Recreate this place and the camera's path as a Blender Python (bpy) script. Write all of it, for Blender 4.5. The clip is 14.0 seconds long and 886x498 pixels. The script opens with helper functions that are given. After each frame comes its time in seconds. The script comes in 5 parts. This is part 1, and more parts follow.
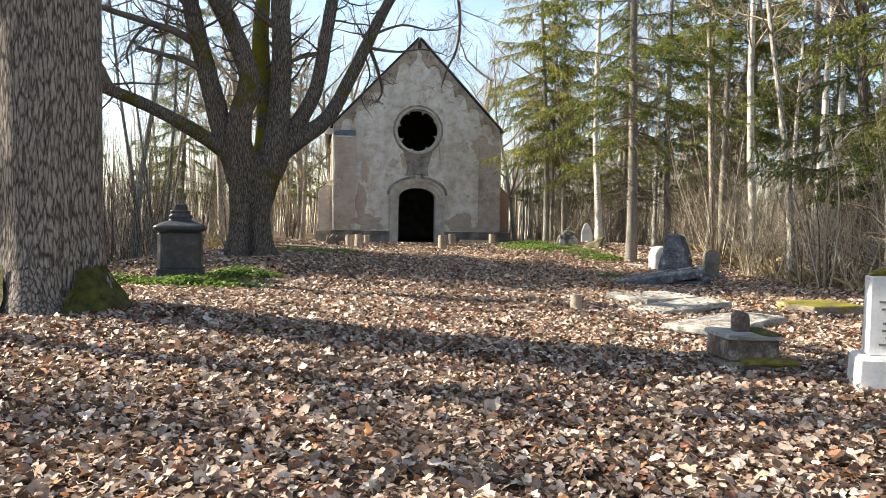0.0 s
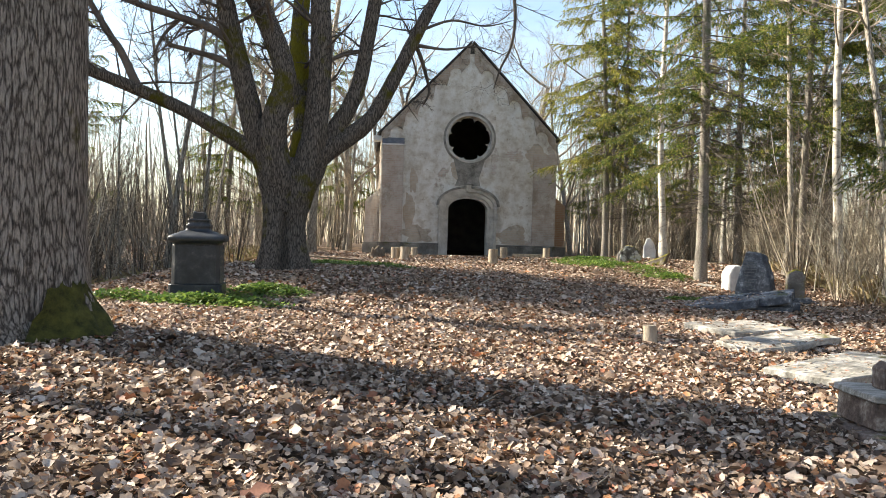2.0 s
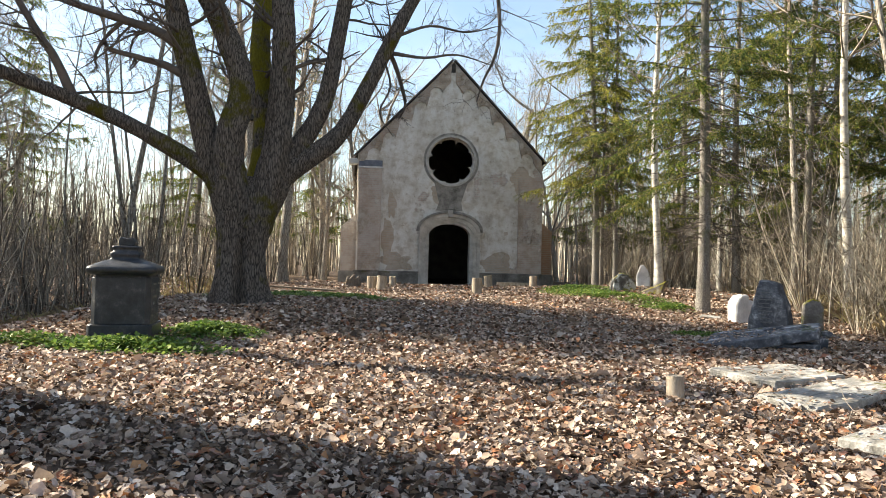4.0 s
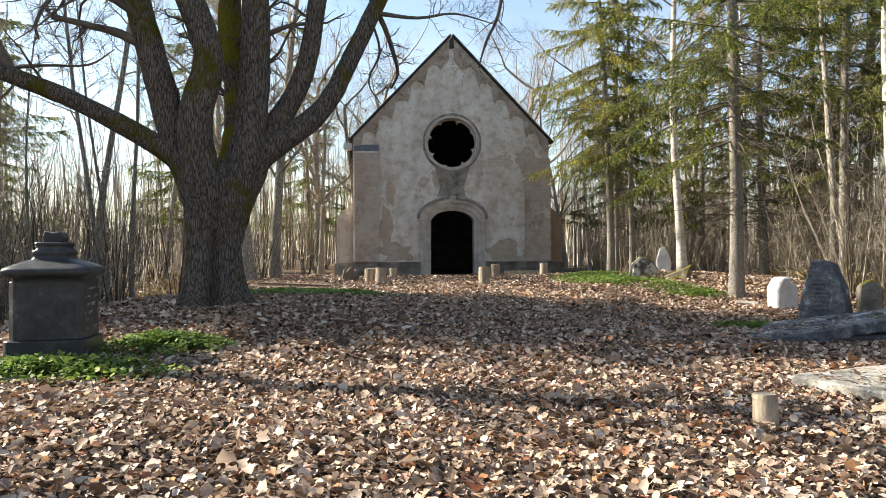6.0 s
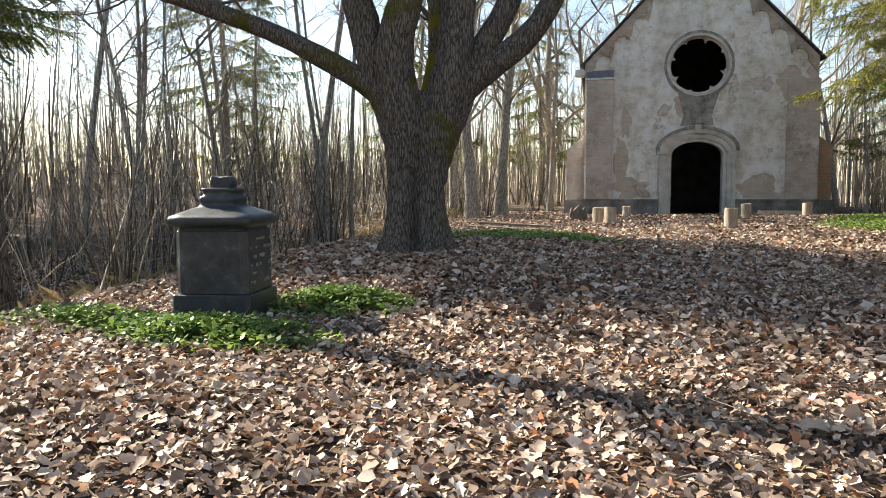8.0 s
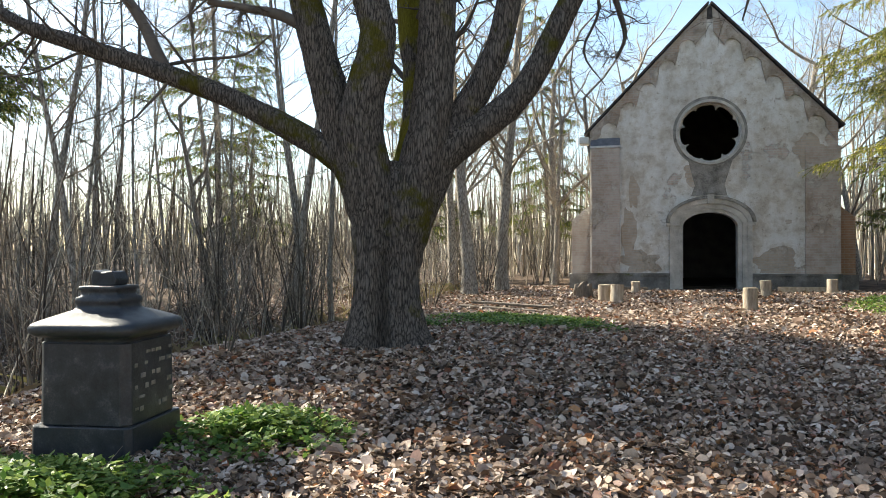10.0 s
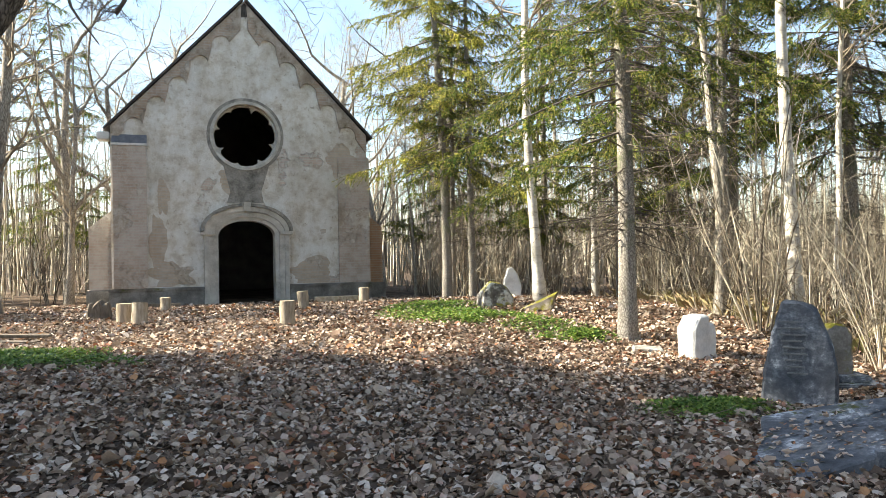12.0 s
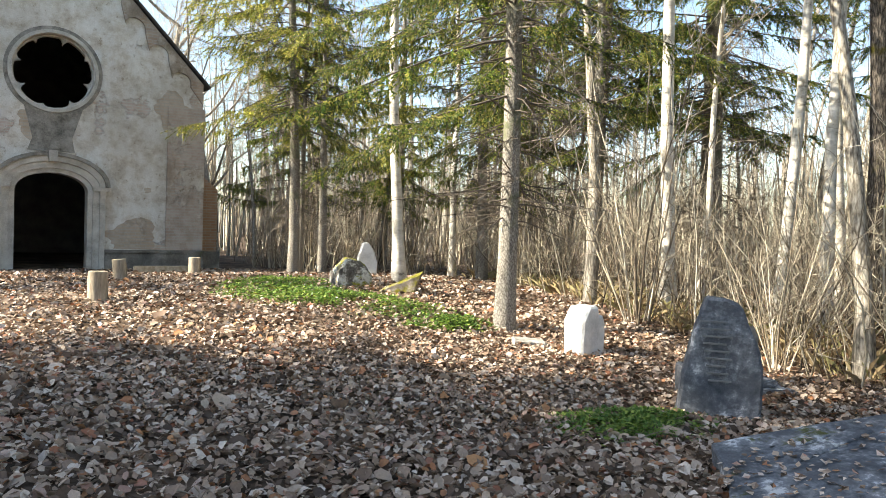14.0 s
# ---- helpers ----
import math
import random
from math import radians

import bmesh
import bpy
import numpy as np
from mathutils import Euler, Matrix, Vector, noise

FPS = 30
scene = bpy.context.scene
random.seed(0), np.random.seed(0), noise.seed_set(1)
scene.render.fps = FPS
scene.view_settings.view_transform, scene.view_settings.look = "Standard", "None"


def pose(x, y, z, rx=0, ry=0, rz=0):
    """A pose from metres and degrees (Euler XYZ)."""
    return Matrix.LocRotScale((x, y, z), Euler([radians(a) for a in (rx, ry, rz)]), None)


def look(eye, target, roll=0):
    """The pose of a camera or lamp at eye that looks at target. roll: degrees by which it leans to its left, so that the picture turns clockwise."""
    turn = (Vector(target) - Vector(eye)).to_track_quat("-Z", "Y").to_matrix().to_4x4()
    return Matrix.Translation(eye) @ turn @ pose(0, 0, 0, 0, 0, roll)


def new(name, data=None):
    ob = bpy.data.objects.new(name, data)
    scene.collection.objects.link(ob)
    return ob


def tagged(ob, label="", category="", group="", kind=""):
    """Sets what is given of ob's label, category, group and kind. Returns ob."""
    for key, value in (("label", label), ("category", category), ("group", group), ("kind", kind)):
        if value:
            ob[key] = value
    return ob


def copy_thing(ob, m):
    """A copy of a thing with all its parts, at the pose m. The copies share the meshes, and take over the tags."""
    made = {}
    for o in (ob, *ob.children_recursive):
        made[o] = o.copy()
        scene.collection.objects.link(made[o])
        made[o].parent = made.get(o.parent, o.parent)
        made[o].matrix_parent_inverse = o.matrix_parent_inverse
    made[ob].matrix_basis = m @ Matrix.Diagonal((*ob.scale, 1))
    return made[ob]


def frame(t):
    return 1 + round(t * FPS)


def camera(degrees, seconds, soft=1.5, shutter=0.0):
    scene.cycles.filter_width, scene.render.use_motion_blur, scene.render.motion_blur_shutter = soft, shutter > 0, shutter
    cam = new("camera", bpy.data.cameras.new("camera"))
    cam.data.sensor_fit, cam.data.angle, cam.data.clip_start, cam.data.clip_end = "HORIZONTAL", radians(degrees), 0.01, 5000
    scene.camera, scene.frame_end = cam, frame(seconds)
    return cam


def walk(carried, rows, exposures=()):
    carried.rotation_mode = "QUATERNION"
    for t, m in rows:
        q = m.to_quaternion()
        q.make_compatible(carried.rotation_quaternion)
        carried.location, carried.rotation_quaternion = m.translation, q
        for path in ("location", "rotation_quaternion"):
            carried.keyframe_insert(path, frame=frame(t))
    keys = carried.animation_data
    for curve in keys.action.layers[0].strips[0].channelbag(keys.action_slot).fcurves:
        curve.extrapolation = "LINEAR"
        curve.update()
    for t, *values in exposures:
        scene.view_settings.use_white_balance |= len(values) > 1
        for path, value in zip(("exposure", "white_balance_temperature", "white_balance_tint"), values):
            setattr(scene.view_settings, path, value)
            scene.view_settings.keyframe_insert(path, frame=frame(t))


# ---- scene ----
# camera: seconds, x, y, z, yaw, pitch, roll
cam = camera(60.57, 14.0, soft=0.5)
ROWS = [
    (0.0, 0.018, 0.178, 1.467, -0.116, -2.080, -0.976),
    (0.5, 0.010, 0.660, 1.456, 3.445, -2.495, -1.218),
    (1.0, 0.094, 1.064, 1.459, 3.520, -3.030, -1.213),
    (1.5, 0.096, 1.447, 1.501, 3.301, -1.419, -1.497),
    (2.0, 0.076, 1.918, 1.495, 3.859, -1.287, -1.707),
    (2.5, 0.124, 2.363, 1.472, 2.630, -0.637, -1.761),
    (3.0, 0.121, 2.790, 1.508, 2.307, 1.142, -1.863),
    (5.5, -0.066, 5.435, 1.495, 2.863, 0.042, -0.040),
    (6.0, -0.032, 5.850, 1.488, 2.841, -0.003, 0.348),
    (6.5, 0.062, 6.341, 1.500, 3.941, 0.504, 0.431),
    (7.0, 0.066, 6.793, 1.529, 9.390, 0.153, -0.451),
    (7.5, 0.133, 7.175, 1.582, 20.127, -5.198, -0.499),
    (10.0, 0.008, 9.374, 1.872, 21.868, -0.065, 0.204),
    (10.5, 0.021, 9.830, 1.968, 19.887, 2.842, 0.329),
    (11.0, 0.017, 10.478, 1.983, 7.072, 3.609, 0.619),
    (11.5, 0.042, 11.035, 1.827, -5.864, 2.249, 0.586),
    (12.0, 0.061, 11.525, 1.873, -11.672, 0.392, 0.972),
    (12.5, 0.082, 12.067, 1.866, -21.524, -0.233, 0.505),
    (13.0, 0.156, 12.519, 1.828, -26.600, -1.664, -0.067),
    (13.5, 0.177, 12.997, 1.862, -25.115, -1.722, -0.790),
    (14.0, 0.140, 13.529, 1.862, -24.075, -1.492, -1.860),
]
walk(cam, [(t, pose(x, y, z, 90 + pitch, roll, yaw)) for t, x, y, z, yaw, pitch, roll in ROWS],
     exposures=[(0.0, 1.66, 6950, 8), (6.5, 1.5, 6950, 8), (7.5, 1.65, 6900, 8), (10.0, 1.66, 6600, 5), (10.5, 1.48, 6600, 5), (11.5, 1.96, 6850, 5), (14.0, 2.03, 6850, 5)])

# world and sun: clear spring sky, low sun from the left and a little ahead
SUN_ELEV, SUN_ROT = 34.0, -77.0
world = bpy.data.worlds.new("sky")
scene.world = world
world.use_nodes = True
wn, wl = world.node_tree.nodes, world.node_tree.links
sky = wn.new("ShaderNodeTexSky")
sky.sky_type, sky.sun_disc = "NISHITA", False
sky.sun_elevation, sky.sun_rotation = radians(SUN_ELEV), radians(SUN_ROT)
sky.air_density, sky.dust_density, sky.ozone_density = 1.0, 0.8, 1.2
cirrus = wn.new("ShaderNodeTexNoise")
cirrus.inputs["Scale"].default_value, cirrus.inputs["Detail"].default_value = 2.6, 7
spread = wn.new("ShaderNodeMapping")
spread.inputs["Scale"].default_value = (1.0, 1.0, 2.6)
where = wn.new("ShaderNodeTexCoord")
thick = wn.new("ShaderNodeMapRange")
thick.inputs[1].default_value, thick.inputs[2].default_value, thick.inputs[4].default_value = 0.48, 0.78, 0.34
veil = wn.new("ShaderNodeMix")
veil.data_type = "RGBA"
veil.inputs[7].default_value = (4.6, 4.7, 4.8, 1)
wl.new(where.outputs["Generated"], spread.inputs[0])
wl.new(spread.outputs[0], cirrus.inputs["Vector"])
wl.new(cirrus.outputs[0], thick.inputs[0])
wl.new(thick.outputs[0], veil.inputs[0])
wl.new(sky.outputs[0], veil.inputs[6])
wl.new(veil.outputs[2], wn["Background"].inputs[0])
wn["Background"].inputs[1].default_value = 0.095
sun = new("sun", bpy.data.lights.new("sun", "SUN"))
sun.data.energy, sun.data.angle, sun.data.color = 5.0, radians(0.53), (1.0, 0.92, 0.80)
_a, _e = radians(SUN_ROT), radians(SUN_ELEV)
TO_SUN = Vector((math.sin(_a) * math.cos(_e), math.cos(_a) * math.cos(_e), math.sin(_e)))
sun.matrix_world = look(TO_SUN * 60, (0, 0, 0))


# ---------------------------------------------------------------- materials
def nd(nt, kind, **kw):
    n = nt.nodes.new(kind)
    for k, v in kw.items():
        n.inputs[k].default_value = v
    return n


def ramp(nt, stops):
    r = nt.nodes.new("ShaderNodeValToRGB")
    els = r.color_ramp.elements
    while len(els) < len(stops):
        els.new(0.5)
    for e, (p, c) in zip(els, stops):
        e.position, e.color = p, (*c, 1)
    return r


def coords(nt, space="Object", scale=(1, 1, 1)):
    c = nt.nodes.new("ShaderNodeTexCoord")
    m = nt.nodes.new("ShaderNodeMapping")
    m.inputs["Scale"].default_value = scale
    nt.links.new(c.outputs[space], m.inputs[0])
    return m


def start(name, rough=0.85, spec=0.3):
    m = bpy.data.materials.new(name)
    m.use_nodes = True
    b = m.node_tree.nodes["Principled BSDF"]
    b.inputs["Roughness"].default_value = rough
    b.inputs["Specular IOR Level"].default_value = spec
    return m, m.node_tree, b


def mixer(nt, fac, a, b, mode="MIX"):
    m = nt.nodes.new("ShaderNodeMix")
    m.data_type, m.blend_type = "RGBA", mode
    for sock, v in ((m.inputs[0], fac), (m.inputs[6], a), (m.inputs[7], b)):
        if isinstance(v, (int, float)):
            sock.default_value = v
        elif isinstance(v, tuple):
            sock.default_value = (*v, 1)
        else:
            nt.links.new(v, sock)
    return m.outputs[2]


def surface(name, stops, scale=3.0, stretch=(1, 1, 1), fine=40.0, bump=0.4, dist=0.02, rough=0.85, spec=0.3,
            moss=None, moss_at=(0.5, 0.62), moss_scale=2.0, moss_up=False, vary=0.0):
    """Two scales of noise through a ramp, fine relief, and moss that grows in patches."""
    m, nt, b = start(name, rough, spec)
    L = nt.links
    co = coords(nt, "Object", stretch)
    big = nd(nt, "ShaderNodeTexNoise", Scale=scale, Detail=6, Roughness=0.62)
    small = nd(nt, "ShaderNodeTexNoise", Scale=fine, Detail=5, Roughness=0.7)
    L.new(co.outputs[0], big.inputs["Vector"])
    L.new(co.outputs[0], small.inputs["Vector"])
    add = nd(nt, "ShaderNodeMath")
    add.operation = "MULTIPLY_ADD"
    add.inputs[1].default_value = 0.45
    L.new(small.outputs[0], add.inputs[0])
    sc = nd(nt, "ShaderNodeMath")
    sc.operation = "MULTIPLY_ADD"
    sc.inputs[1].default_value, sc.inputs[2].default_value = 1.0, -0.22
    L.new(big.outputs[0], sc.inputs[0])
    L.new(sc.outputs[0], add.inputs[2])
    r = ramp(nt, stops)
    L.new(add.outputs[0], r.inputs[0])
    col = r.outputs[0]
    if vary:
        info = nt.nodes.new("ShaderNodeObjectInfo")
        hs = nd(nt, "ShaderNodeHueSaturation")
        mp = nd(nt, "ShaderNodeMapRange")
        mp.inputs[3].default_value, mp.inputs[4].default_value = 1 - vary, 1 + vary
        L.new(info.outputs["Random"], mp.inputs[0])
        L.new(mp.outputs[0], hs.inputs["Value"])
        L.new(col, hs.inputs["Color"])
        col = hs.outputs[0]
    if moss:
        mo = nd(nt, "ShaderNodeTexNoise", Scale=moss_scale, Detail=8, Roughness=0.7)
        c2 = coords(nt, "Object")
        L.new(c2.outputs[0], mo.inputs["Vector"])
        v = mo.outputs[0]
        if moss_up:
            g = nt.nodes.new("ShaderNodeNewGeometry")
            sx = nt.nodes.new("ShaderNodeSeparateXYZ")
            L.new(g.outputs["Normal"], sx.inputs[0])
            ma = nd(nt, "ShaderNodeMath")
            ma.operation = "MULTIPLY_ADD"
            ma.inputs[1].default_value = 0.16
            L.new(sx.outputs[2], ma.inputs[0])
            L.new(v, ma.inputs[2])
            v = ma.outputs[0]
        k = ramp(nt, [(moss_at[0], (0, 0, 0)), (moss_at[1], (1, 1, 1))])
        L.new(v, k.inputs[0])
        tint = ramp(nt, [(0.3, tuple(0.5 * c for c in moss)), (0.7, moss)])
        L.new(small.outputs[0], tint.inputs[0])
        col = mixer(nt, k.outputs[0], col, tint.outputs[0])
    L.new(col, b.inputs["Base Color"])
    bp = nd(nt, "ShaderNodeBump", Strength=bump, Distance=dist)
    L.new(add.outputs[0], bp.inputs["Height"])
    L.new(bp.outputs[0], b.inputs["Normal"])
    return m


def bark(name, dark, light, moss=None, across=9.0, along=1.6, moss_at=(0.52, 0.62), bump=1.0, depth=0.05):
    """Furrowed bark: stretched cells for plates, noise for grain, moss in patches."""
    m, nt, b = start(name, 0.92, 0.15)
    L = nt.links
    co = coords(nt, "Object", (across, across, along))
    warp = nd(nt, "ShaderNodeTexNoise", Scale=0.9, Detail=4)
    L.new(co.outputs[0], warp.inputs["Vector"])
    mx = mixer(nt, 0.7, co.outputs[0], warp.outputs["Color"], "ADD")
    vo = nd(nt, "ShaderNodeTexVoronoi", Scale=1.3)
    vo.feature = "DISTANCE_TO_EDGE"
    L.new(mx, vo.inputs["Vector"])
    gr = nd(nt, "ShaderNodeTexNoise", Scale=3.5, Detail=8, Roughness=0.7)
    L.new(co.outputs[0], gr.inputs["Vector"])
    edge = nd(nt, "ShaderNodeMapRange")
    edge.inputs[1].default_value, edge.inputs[2].default_value = -0.06, 0.2
    L.new(vo.outputs["Distance"], edge.inputs[0])
    mul = nd(nt, "ShaderNodeMath")
    mul.operation = "MULTIPLY_ADD"
    mul.inputs[1].default_value = 0.28
    L.new(edge.outputs[0], mul.inputs[0])
    gs = nd(nt, "ShaderNodeMath")
    gs.operation = "MULTIPLY"
    gs.inputs[1].default_value = 0.95
    L.new(gr.outputs[0], gs.inputs[0])
    L.new(gs.outputs[0], mul.inputs[2])
    r = ramp(nt, [(0.38, tuple(0.25 * c for c in dark)), (0.56, dark), (0.86, light)])
    L.new(mul.outputs[0], r.inputs[0])
    col = r.outputs[0]
    if moss:
        mo = nd(nt, "ShaderNodeTexNoise", Scale=1.1, Detail=7, Roughness=0.65)
        c2 = coords(nt, "Object")
        L.new(c2.outputs[0], mo.inputs["Vector"])
        k = ramp(nt, [(moss_at[0], (0, 0, 0)), (moss_at[1], (1, 1, 1))])
        L.new(mo.outputs[0], k.inputs[0])
        tint = ramp(nt, [(0.3, tuple(0.4 * c for c in moss)), (0.7, moss)])
        L.new(gr.outputs[0], tint.inputs[0])
        col = mixer(nt, k.outputs[0], col, tint.outputs[0])
    L.new(col, b.inputs["Base Color"])
    bp = nd(nt, "ShaderNodeBump", Strength=bump, Distance=depth)
    L.new(mul.outputs[0], bp.inputs["Height"])
    L.new(bp.outputs[0], b.inputs["Normal"])
    return m


def island_colours(name, stops, rough=0.75, through_light=0.0, spec=0.3):
    """A colour for each separate leaf, blotched by a fine noise; thin leaves let some light through."""
    m, nt, b = start(name, rough, spec)
    L = nt.links
    g = nt.nodes.new("ShaderNodeNewGeometry")
    r = ramp(nt, stops)
    L.new(g.outputs["Random Per Island"], r.inputs[0])
    n = nd(nt, "ShaderNodeTexNoise", Scale=60.0, Detail=4)
    c = coords(nt, "Object")
    L.new(c.outputs[0], n.inputs["Vector"])
    mp = nd(nt, "ShaderNodeMapRange")
    mp.inputs[3].default_value, mp.inputs[4].default_value = 0.65, 1.3
    L.new(n.outputs[0], mp.inputs[0])
    hs = nd(nt, "ShaderNodeHueSaturation")
    L.new(mp.outputs[0], hs.inputs["Value"])
    L.new(r.outputs[0], hs.inputs["Color"])
    L.new(hs.outputs[0], b.inputs["Base Color"])
    if through_light:
        t = nt.nodes.new("ShaderNodeBsdfTranslucent")
        L.new(hs.outputs[0], t.inputs[0])
        mx = nd(nt, "ShaderNodeMixShader")
        mx.inputs[0].default_value = through_light
        L.new(b.outputs[0], mx.inputs[1])
        L.new(t.outputs[0], mx.inputs[2])
        L.new(mx.outputs[0], nt.nodes["Material Output"].inputs[0])
    return m


def masonry(name, plaster, cover, brick1, brick2, scale=1.0):
    """Old lime plaster fallen off in places over brick courses."""
    m, nt, b = start(name, 0.93, 0.15)
    L = nt.links
    co = coords(nt, "Object")
    sw = nt.nodes.new("ShaderNodeSeparateXYZ")
    L.new(co.outputs[0], sw.inputs[0])
    ad = nd(nt, "ShaderNodeMath")
    ad.operation = "ADD"
    L.new(sw.outputs[0], ad.inputs[0])
    L.new(sw.outputs[1], ad.inputs[1])
    cm = nt.nodes.new("ShaderNodeCombineXYZ")
    L.new(ad.outputs[0], cm.inputs[0])
    L.new(sw.outputs[2], cm.inputs[1])
    br = nd(nt, "ShaderNodeTexBrick", Scale=1.0)
    br.inputs["Color1"].default_value = (*brick1, 1)
    br.inputs["Color2"].default_value = (*brick2, 1)
    br.inputs["Mortar"].default_value = (0.42, 0.38, 0.32, 1)
    br.inputs["Mortar Size"].default_value = 0.012
    br.inputs["Brick Width"].default_value = 0.29
    br.inputs["Row Height"].default_value = 0.085
    L.new(cm.outputs[0], br.inputs["Vector"])
    n1 = nd(nt, "ShaderNodeTexNoise", Scale=0.55, Detail=9, Roughness=0.66)
    n2 = nd(nt, "ShaderNodeTexNoise", Scale=2.1, Detail=9, Roughness=0.7)
    n3 = nd(nt, "ShaderNodeTexNoise", Scale=30.0, Detail=6, Roughness=0.7)
    n4 = nd(nt, "ShaderNodeTexNoise", Scale=0.9, Detail=6, Roughness=0.6)
    for n in (n1, n2, n3):
        L.new(co.outputs[0], n.inputs["Vector"])
    off = coords(nt, "Object", (1, 1, 0.45))
    L.new(off.outputs[0], n4.inputs["Vector"])
    p = ramp(nt, [(0.34, plaster[0]), (0.46, plaster[1]), (0.52, plaster[2]), (0.62, plaster[3])])
    L.new(n2.outputs[0], p.inputs[0])
    st = ramp(nt, [(0.40, (0.84, 0.82, 0.79)), (0.56, (1, 1, 1))])
    L.new(n4.outputs[0], st.inputs[0])
    pl = mixer(nt, 1.0, p.outputs[0], st.outputs[0], "MULTIPLY")
    n5 = nd(nt, "ShaderNodeTexNoise", Scale=5.5, Detail=9, Roughness=0.75)
    L.new(co.outputs[0], n5.inputs["Vector"])
    chip = ramp(nt, [(0.38, (0.66, 0.61, 0.55)), (0.42, (0.96, 0.95, 0.94)), (0.60, (1, 1, 1)), (0.64, (1.12, 1.12, 1.12))])
    L.new(n5.outputs[0], chip.inputs[0])
    pl = mixer(nt, 1.0, pl, chip.outputs[0], "MULTIPLY")
    gr = ramp(nt, [(0.3, (0.86, 0.85, 0.84)), (0.7, (1.06, 1.05, 1.04))])
    L.new(n3.outputs[0], gr.inputs[0])
    pl = mixer(nt, 1.0, pl, gr.outputs[0], "MULTIPLY")
    k = ramp(nt, [(cover - 0.008, (0, 0, 0)), (cover + 0.008, (1, 1, 1))])
    L.new(n1.outputs[0], k.inputs[0])
    wash = mixer(nt, 0.45, br.outputs[0], p.outputs[0])
    col = mixer(nt, k.outputs[0], pl, wash)
    L.new(col, b.inputs["Base Color"])
    inv = nd(nt, "ShaderNodeMath")
    inv.operation = "MULTIPLY_ADD"
    inv.inputs[1].default_value, inv.inputs[2].default_value = -0.6, 1.0
    L.new(k.outputs[0], inv.inputs[0])
    h = nd(nt, "ShaderNodeMath")
    h.operation = "MULTIPLY_ADD"
    h.inputs[1].default_value = 0.35
    L.new(n3.outputs[0], h.inputs[0])
    L.new(inv.outputs[0], h.inputs[2])
    h2 = nd(nt, "ShaderNodeMath")
    h2.operation = "MULTIPLY_ADD"
    h2.inputs[1].default_value = 0.8
    L.new(n2.outputs[0], h2.inputs[0])
    L.new(h.outputs[0], h2.inputs[2])
    h3 = nd(nt, "ShaderNodeMath")
    h3.operation = "MULTIPLY_ADD"
    h3.inputs[1].default_value = 1.0
    L.new(n5.outputs[0], h3.inputs[0])
    L.new(h2.outputs[0], h3.inputs[2])
    h2 = h3
    bp = nd(nt, "ShaderNodeBump", Strength=0.9, Distance=0.045)
    L.new(h2.outputs[0], bp.inputs["Height"])
    L.new(bp.outputs[0], b.inputs["Normal"])
    return m


M_PLASTER = masonry("old_plaster", ((0.55, 0.49, 0.42), (0.72, 0.68, 0.61), (0.80, 0.78, 0.74), (0.86, 0.85, 0.82)), 0.60,
                    (0.36, 0.20, 0.13), (0.44, 0.28, 0.19))
M_BRICKY = masonry("worn_brick", ((0.42, 0.35, 0.29), (0.54, 0.47, 0.40), (0.62, 0.57, 0.51), (0.70, 0.67, 0.62)), 0.47,
                   (0.38, 0.26, 0.20), (0.48, 0.37, 0.30))
M_BRICK = masonry("red_brick", ((0.38, 0.26, 0.18), (0.42, 0.30, 0.2), (0.45, 0.33, 0.24), (0.5, 0.4, 0.3)), 0.36,
                  (0.38, 0.17, 0.09), (0.46, 0.26, 0.15))
M_BARE = masonry("bare_brick", ((0.44, 0.37, 0.30), (0.52, 0.45, 0.37), (0.58, 0.52, 0.44), (0.64, 0.59, 0.52)), 0.42,
                 (0.42, 0.30, 0.21), (0.54, 0.43, 0.33))
M_BORDER = masonry("browned_plaster", ((0.30, 0.25, 0.20), (0.42, 0.36, 0.30), (0.50, 0.44, 0.38), (0.62, 0.57, 0.51)), 0.52,
                   (0.34, 0.22, 0.15), (0.44, 0.32, 0.23))
M_APRON = surface("bare_rubble", [(0.3, (0.13, 0.12, 0.105)), (0.5, (0.27, 0.25, 0.22)), (0.7, (0.40, 0.37, 0.33))], 3.5, fine=22, bump=0.9, dist=0.05)
M_DOLOMITE = surface("carved_limestone", [(0.25, (0.30, 0.27, 0.23)), (0.5, (0.50, 0.47, 0.42)), (0.75, (0.68, 0.65, 0.59))], 2.5, fine=35, bump=0.5)
M_PLINTH = surface("plinth_stone", [(0.25, (0.09, 0.083, 0.075)), (0.5, (0.21, 0.195, 0.175)), (0.75, (0.38, 0.36, 0.33))], 2.2, fine=30, bump=0.6,
                   moss=(0.16, 0.17, 0.07), moss_at=(0.6, 0.7))
M_ROOF = surface("weathered_shingle", [(0.3, (0.03, 0.028, 0.027)), (0.7, (0.09, 0.08, 0.075))], 4, fine=25, bump=0.6)
M_ZINC = surface("zinc_sheet", [(0.3, (0.10, 0.10, 0.11)), (0.7, (0.2, 0.2, 0.21))], 4, fine=25, bump=0.15, rough=0.5)
M_LIME = surface("white_limewash", [(0.3, (0.5, 0.5, 0.48)), (0.7, (0.78, 0.77, 0.74))], 3, fine=40, bump=0.3)
M_TIMBER = surface("grey_timber", [(0.3, (0.10, 0.08, 0.06)), (0.7, (0.27, 0.22, 0.17))], 3, (6, 6, 0.7), 20, 0.5)
M_INSIDE = surface("dark_brown_plaster", [(0.3, (0.10, 0.085, 0.07)), (0.7, (0.22, 0.19, 0.16))], 2, fine=25)
